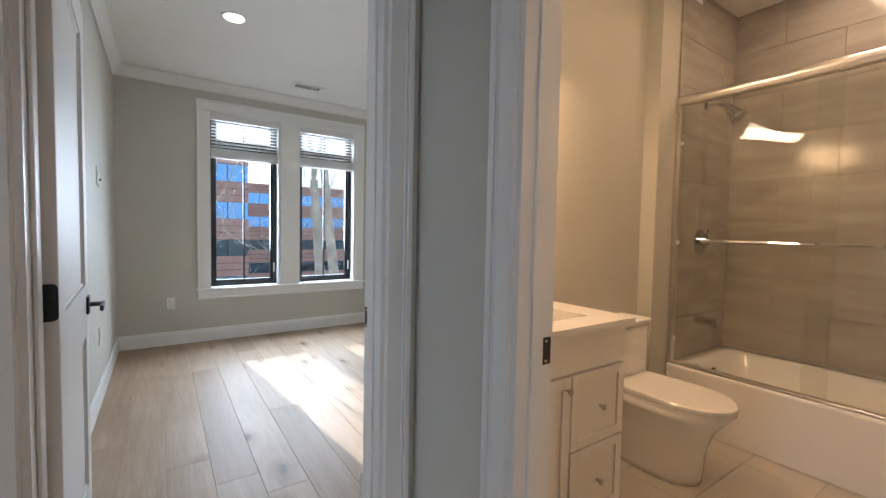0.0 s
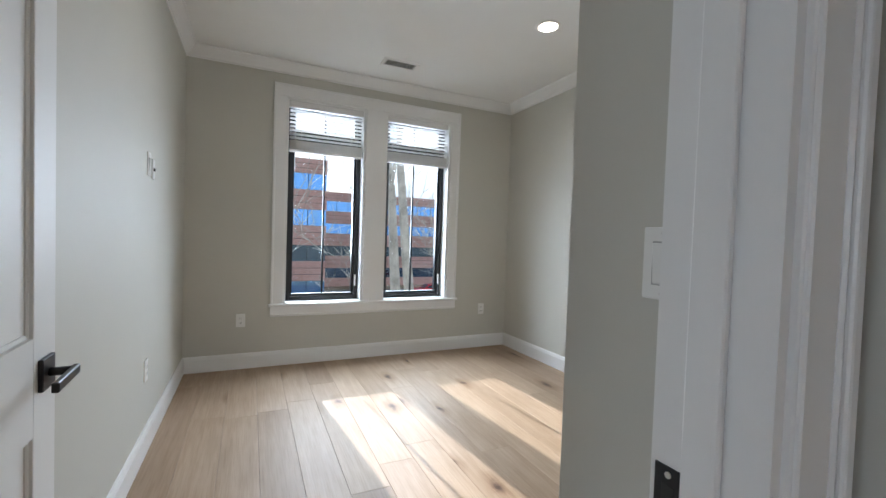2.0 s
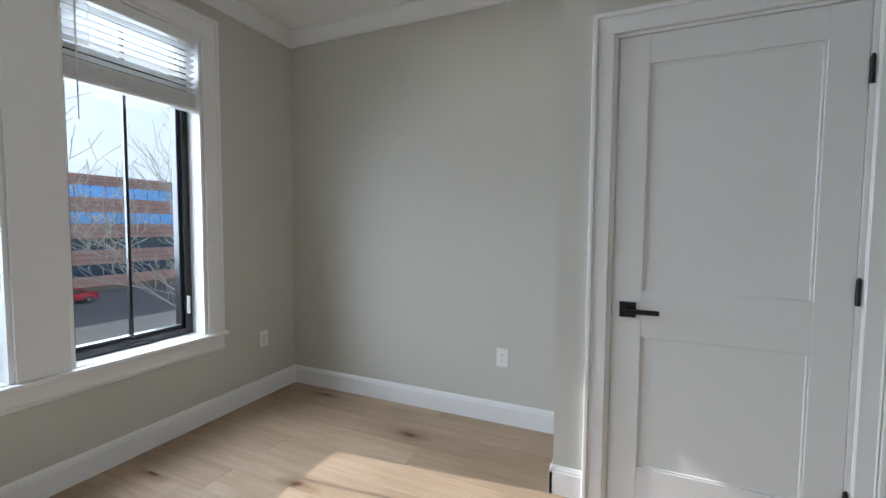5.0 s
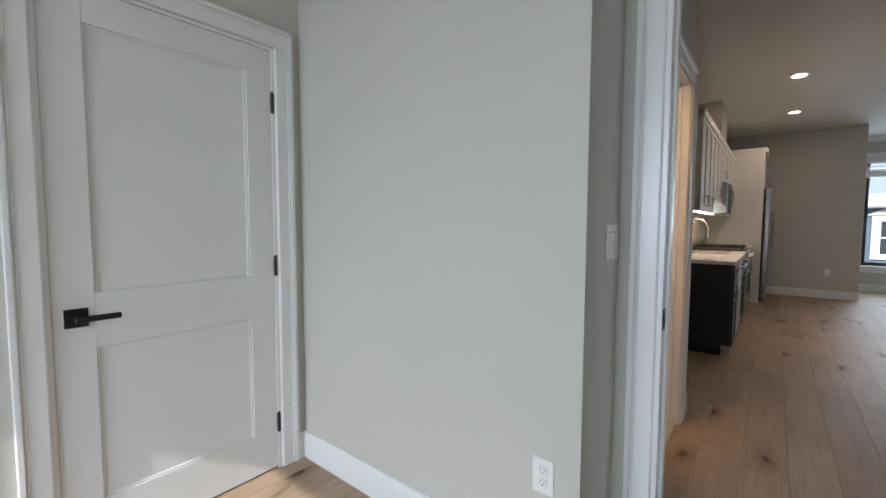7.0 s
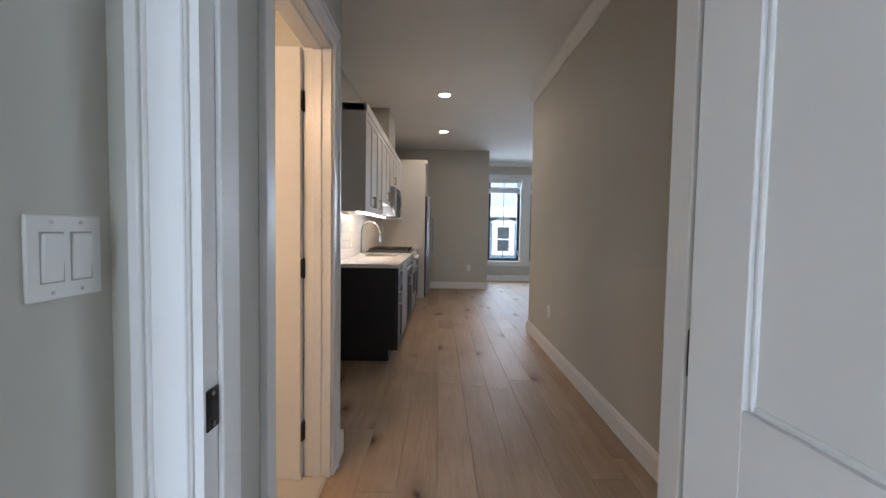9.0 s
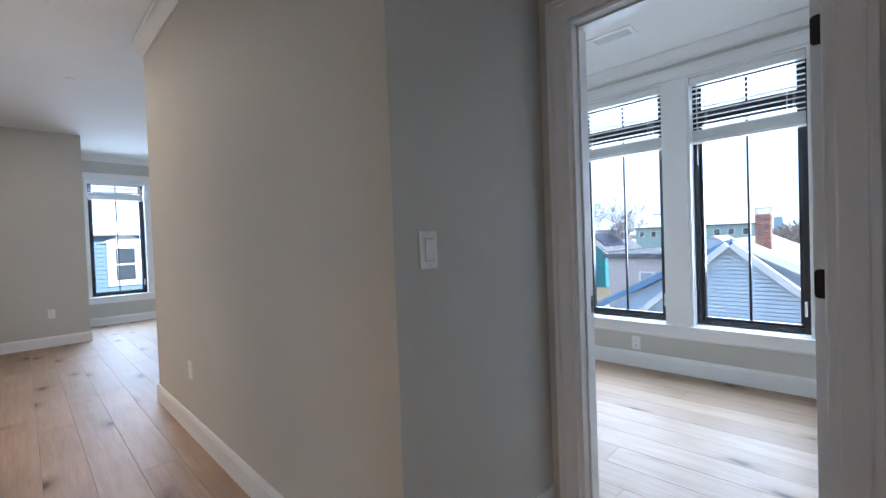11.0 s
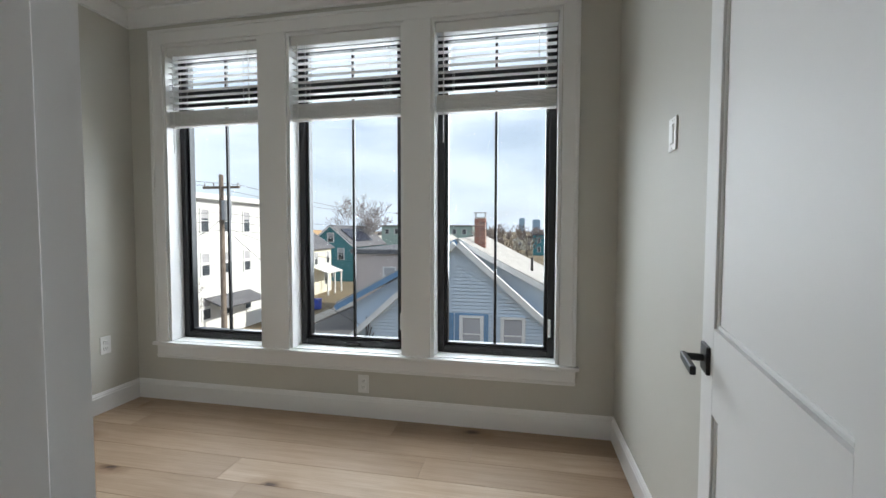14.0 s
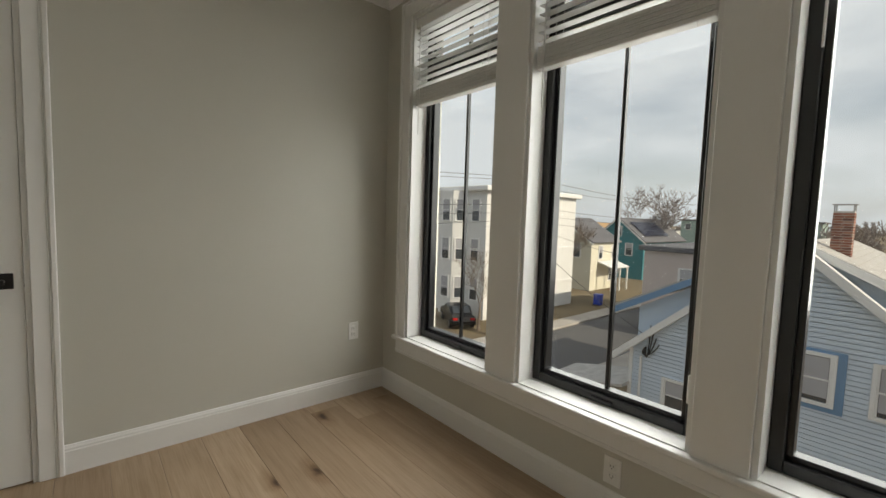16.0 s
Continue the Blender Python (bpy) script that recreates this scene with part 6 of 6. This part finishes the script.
# office block of red panels and mirror glass
ob = thing("office_block", "red panelled office block with bands of blue mirror glass", "office building")


def banded(x0, x1, y, top, floors, glassm, pitch=3.2, gh=1.45, depth=14):
    """One wing: its front at y, seen from -y."""
    part("core", bx(x0 + 0.15, x1 - 0.15, y + 0.2, y + depth, GZ, top - 0.2), DARK, ob)
    z = top
    for f in range(floors):
        hb = 1.30 if f == 0 else pitch - gh
        zb = z - hb
        part("spandrel", rb(x0, x1, y, y + depth, zb, z, r=0.02), BRICKRED, ob)
        bm = bmesh.new()
        for k in (0.33, 0.66):
            box(bm, x0 - 0.004, x1 + 0.004, y - 0.004, y, zb + hb * k - 0.02, zb + hb * k + 0.02)
        part("joint", bm, DARK, ob)
        zg = zb - gh
        n = int((x1 - x0) / 1.6)
        for i in range(n):
            a, c = x0 + (x1 - x0) * i / n, x0 + (x1 - x0) * (i + 1) / n
            p = part("pane", bx(a + 0.03, c - 0.03, y + 0.10, y + 0.16, zg + 0.02, zb - 0.02), glassm[f % len(glassm)], ob)
            p.rotation_euler = (0, 0, 0)
        z = zg
    part("plinth", bx(x0, x1, y, y + depth, GZ, z), BRICKRED, ob)


banded(-26, 6.40, 40, 7.75, 4, (MIRRORGLASS, MIRRORGLASS, DARKGLASS, MIRRORGLASS), depth=22)
banded(6.45, 52, 62, 7.08, 4, (MIRRORGLASS, MIRRORGLASS, DARKGLASS, DARKGLASS))


# bare winter trees
def bare_tree(at, height, seed, bark=TWIG, r0=0.16, spread=0.75, trunk_to=0.28, depth=6, stems=1, thin=0.006, lean_by=0.12, label="bare winter tree with fine branches"):
    rg = random.Random(seed)
    verts, faces = [], []

    def limb(p, q, ra, rb_, n):
        ra, rb_ = max(ra, thin), max(rb_, thin)
        d = (q - p)
        if d.length < 1e-4:
            return
        u = d.orthogonal().normalized()
        v = d.cross(u).normalized()
        s = len(verts)
        for c, r in ((p, ra), (q, rb_)):
            for i in range(n):
                a = 2 * math.pi * i / n
                verts.append(c + u * (r * math.cos(a)) + v * (r * math.sin(a)))
        for i in range(n):
            faces.append((s + i, s + (i + 1) % n, s + n + (i + 1) % n, s + n + i))

    trunk_faces = []

    def grow(p, d, length, r, lev):
        segs = 3 if lev < 3 else 2
        for k in range(segs):
            d2 = (d + Vector((rg.uniform(-1, 1), rg.uniform(-1, 1), rg.uniform(-0.4, 0.7))) * (0.05 if lev == 0 else 0.10 + 0.05 * lev)).normalized()
            q = p + d2 * (length / segs)
            r2 = r * (0.86 if k < segs - 1 else 0.74)
            limb(p, q, r, r2, 8 if lev == 0 else (5 if lev < 3 else 3))
            p, d, r = q, d2, r2
            if lev == 0:
                trunk_faces.append(len(faces))
            if lev >= 1 and lev < depth and k < segs - 1 and rg.random() < 0.75:
                side = Vector((rg.uniform(-1, 1), rg.uniform(-1, 1), rg.uniform(-0.1, 0.8))).normalized()
                grow(p, (d * 0.55 + side * spread).normalized(), length * rg.uniform(0.45, 0.7), r * 0.55, lev + 1)
        if lev < depth:
            for c in range(rg.choice((2, 2, 3))):
                side = Vector((rg.uniform(-1, 1), rg.uniform(-1, 1), rg.uniform(-0.1, 0.6))).normalized()
                grow(p, (d + side * spread).normalized(), length * rg.uniform(0.62, 0.86), r * rg.uniform(0.55, 0.78), lev + 1)

    for s in range(stems):
        lean = Vector((rg.uniform(-lean_by, lean_by), rg.uniform(-lean_by, lean_by), 1)).normalized()
        grow(Vector(((s - (stems - 1) / 2) * r0 * 1.6, 0, 0)), lean, height * trunk_to, r0, 0)
    ob = thing("tree", label, "tree", group="bare trees", at=pose(*at))
    cut = trunk_faces[2] if len(trunk_faces) > 2 else 24
    for nm, fs in (("trunk", faces[:cut]), ("crown", faces[cut:])):
        me = bpy.data.meshes.new(nm)
        used = sorted({i for f in fs for i in f})
        ix = {v: i for i, v in enumerate(used)}
        me.from_pydata([tuple(verts[i]) for i in used], [], [tuple(ix[i] for i in f) for f in fs])
        me.materials.append(bark)
        o = new(nm, me)
        o.parent = ob
    return ob


bare_tree((4.78, 14.2, GZ), 15.0, 3, BARK, 0.23, 0.50, 0.62, 6, 1, 0.008, 0.03, "pale-barked bare tree close to the window")
bare_tree((5.66, 14.6, GZ), 15.5, 8, BARK, 0.24, 0.45, 0.70, 6, 1, 0.008, 0.03, "pale-barked bare tree close to the window")
bare_tree((1.2, 13.0, GZ), 11.5, 21, BARK, 0.11, 0.80, 0.30, 5, 1, 0.007, 0.05, "slender pale bare tree outside")
bare_tree((8.6, 13.5, GZ), 12.0, 5, BARK, 0.15, 0.7, 0.3, 6)
bare_tree((-38.0, -22.4, GZ), 11.5, 31, TWIG, 0.18, 0.8, 0.24, 6, 1, 0.014)
bare_tree((-22.8, -19.0, GZ), 8.0, 34, TWIG, 0.13, 0.8, 0.22, 6)
bare_tree((-70, -27.8, GZ), 15.0, 41, HAZETWIG, 0.30, 0.85, 0.25, 6, 1, 0.03, 0.05, "large round-crowned bare tree behind the houses")
bare_tree((-45, 0.5, GZ), 10.5, 52, TWIG, 0.22, 0.85, 0.24, 6, 1, 0.018)
bare_tree((-34, 9.5, GZ), 9.0, 53, TWIG, 0.2, 0.85, 0.24, 6, 1, 0.015)
bare_tree((-38, 15.5, GZ), 9.5, 57, TWIG, 0.2, 0.85, 0.24, 6, 1, 0.015)
src = bare_tree((-95, -8, GZ), 12.5, 61, HAZETWIG, 0.25, 0.9, 0.22, 6, 1, 0.05)
src2 = bare_tree((-88, 9, GZ), 12.0, 62, HAZETWIG, 0.25, 0.9, 0.22, 6, 1, 0.05)
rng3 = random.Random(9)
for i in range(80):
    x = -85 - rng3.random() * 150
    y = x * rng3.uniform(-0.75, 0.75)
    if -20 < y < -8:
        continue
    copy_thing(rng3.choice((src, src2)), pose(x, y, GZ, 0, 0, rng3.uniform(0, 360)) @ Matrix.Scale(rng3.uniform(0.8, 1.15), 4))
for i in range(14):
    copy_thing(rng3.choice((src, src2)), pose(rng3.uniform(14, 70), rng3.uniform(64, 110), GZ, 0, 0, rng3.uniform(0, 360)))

# house seen through the living-room window
ob = thing("slate_house", "slate blue house with white trim across the yard", "house")
part("wall", bx(-9, 2, -22, -16, GZ, 1.75), SLATEBLUE, ob)
bm = bmesh.new()
lap_wall(bm, lambda z: (-2, 9), GZ, 1.75, 0.14)
w = part("siding", bm, SLATEBLUE, ob)
w.matrix_local = pose(0, -15.995, 0, 0, 0, 90)
tagged(w, kind="stuff")
part("roof", rb(-9.5, 2.5, -22.4, -15.6, 1.75, 2.2, r=0.05), OUTWHITE, ob)
for x in (-2.55, -4.6, -6.8):
    wi = house_window(ob, pose(x, -15.96, 0.80, 0, 0, 180), 0.60, 1.05, OUTWHITE, 0, 0.18)
    b = bmesh.new()
    v = [b.verts.new(p) for p in ((x - 0.62, -15.97, 1.52), (x + 0.62, -15.97, 1.52), (x, -15.97, 1.85))]
    w2 = [b.verts.new(p.co + Vector((0, 0.10, 0))) for p in v]
    b.faces.new(v)
    b.faces.new(w2[::-1])
    for i in range(3):
        b.faces.new((v[i], v[(i + 1) % 3], w2[(i + 1) % 3], w2[i]))
    part("pediment", b, OUTWHITE, ob)
part("belt_course", rb(-9, 2, -16.0, -15.9, -0.75, -0.35, r=0.02), OUTWHITE, ob)

# ---- oak floor: planks laid along y ----
floor = tagged(part("floor", bx(-4.10, 2.95, -7.60, 5.45, -0.20, -0.016), GROUT), "wide-plank white oak floor with knots", "floor", kind="structure")
PW = 0.190
plank_meshes = {}


def plank_mesh(w, length):
    key = (round(w, 3), round(length, 2))
    if key not in plank_meshes:
        b = bmesh.new()
        c = 0.0012
        x0, x1, y1 = 0.0004, key[0] - 0.0004, key[1] - 0.0006
        lo = [b.verts.new(p) for p in ((x0, 0, -0.016), (x1, 0, -0.016), (x1, y1, -0.016), (x0, y1, -0.016))]
        mid = [b.verts.new(p) for p in ((x0, 0, -c), (x1, 0, -c), (x1, y1, -c), (x0, y1, -c))]
        hi = [b.verts.new(p) for p in ((x0 + c, c, 0), (x1 - c, c, 0), (x1 - c, y1 - c, 0), (x0 + c, y1 - c, 0))]
        for p, q in ((lo, mid), (mid, hi)):
            for i in range(4):
                b.faces.new((p[i], p[(i + 1) % 4], q[(i + 1) % 4], q[i]))
        b.faces.new(hi)
        me = bpy.data.meshes.new("plank")
        b.to_mesh(me)
        b.free()
        me.materials.append(OAK)
        plank_meshes[key] = me
    return plank_meshes[key]


rng = random.Random(11)
x = -4.10
while x < 2.90:
    lo, hi = (-7.60, 5.45)
    if x < -1.85:
        hi = 1.50
    if x > 1.25:
        lo = 1.82
    y = lo - rng.uniform(0, 1.6)
    while y < hi:
        ln = rng.choice((1.5, 1.8, 1.8, 2.1, 2.1))
        a, b2 = max(y, lo), min(y + ln, hi)
        if b2 - a > 0.15:
            p = new("plank", plank_mesh(PW, b2 - a))
            p.location = (x, a, 0)
            p.parent = floor
        y += ln
    x += PW
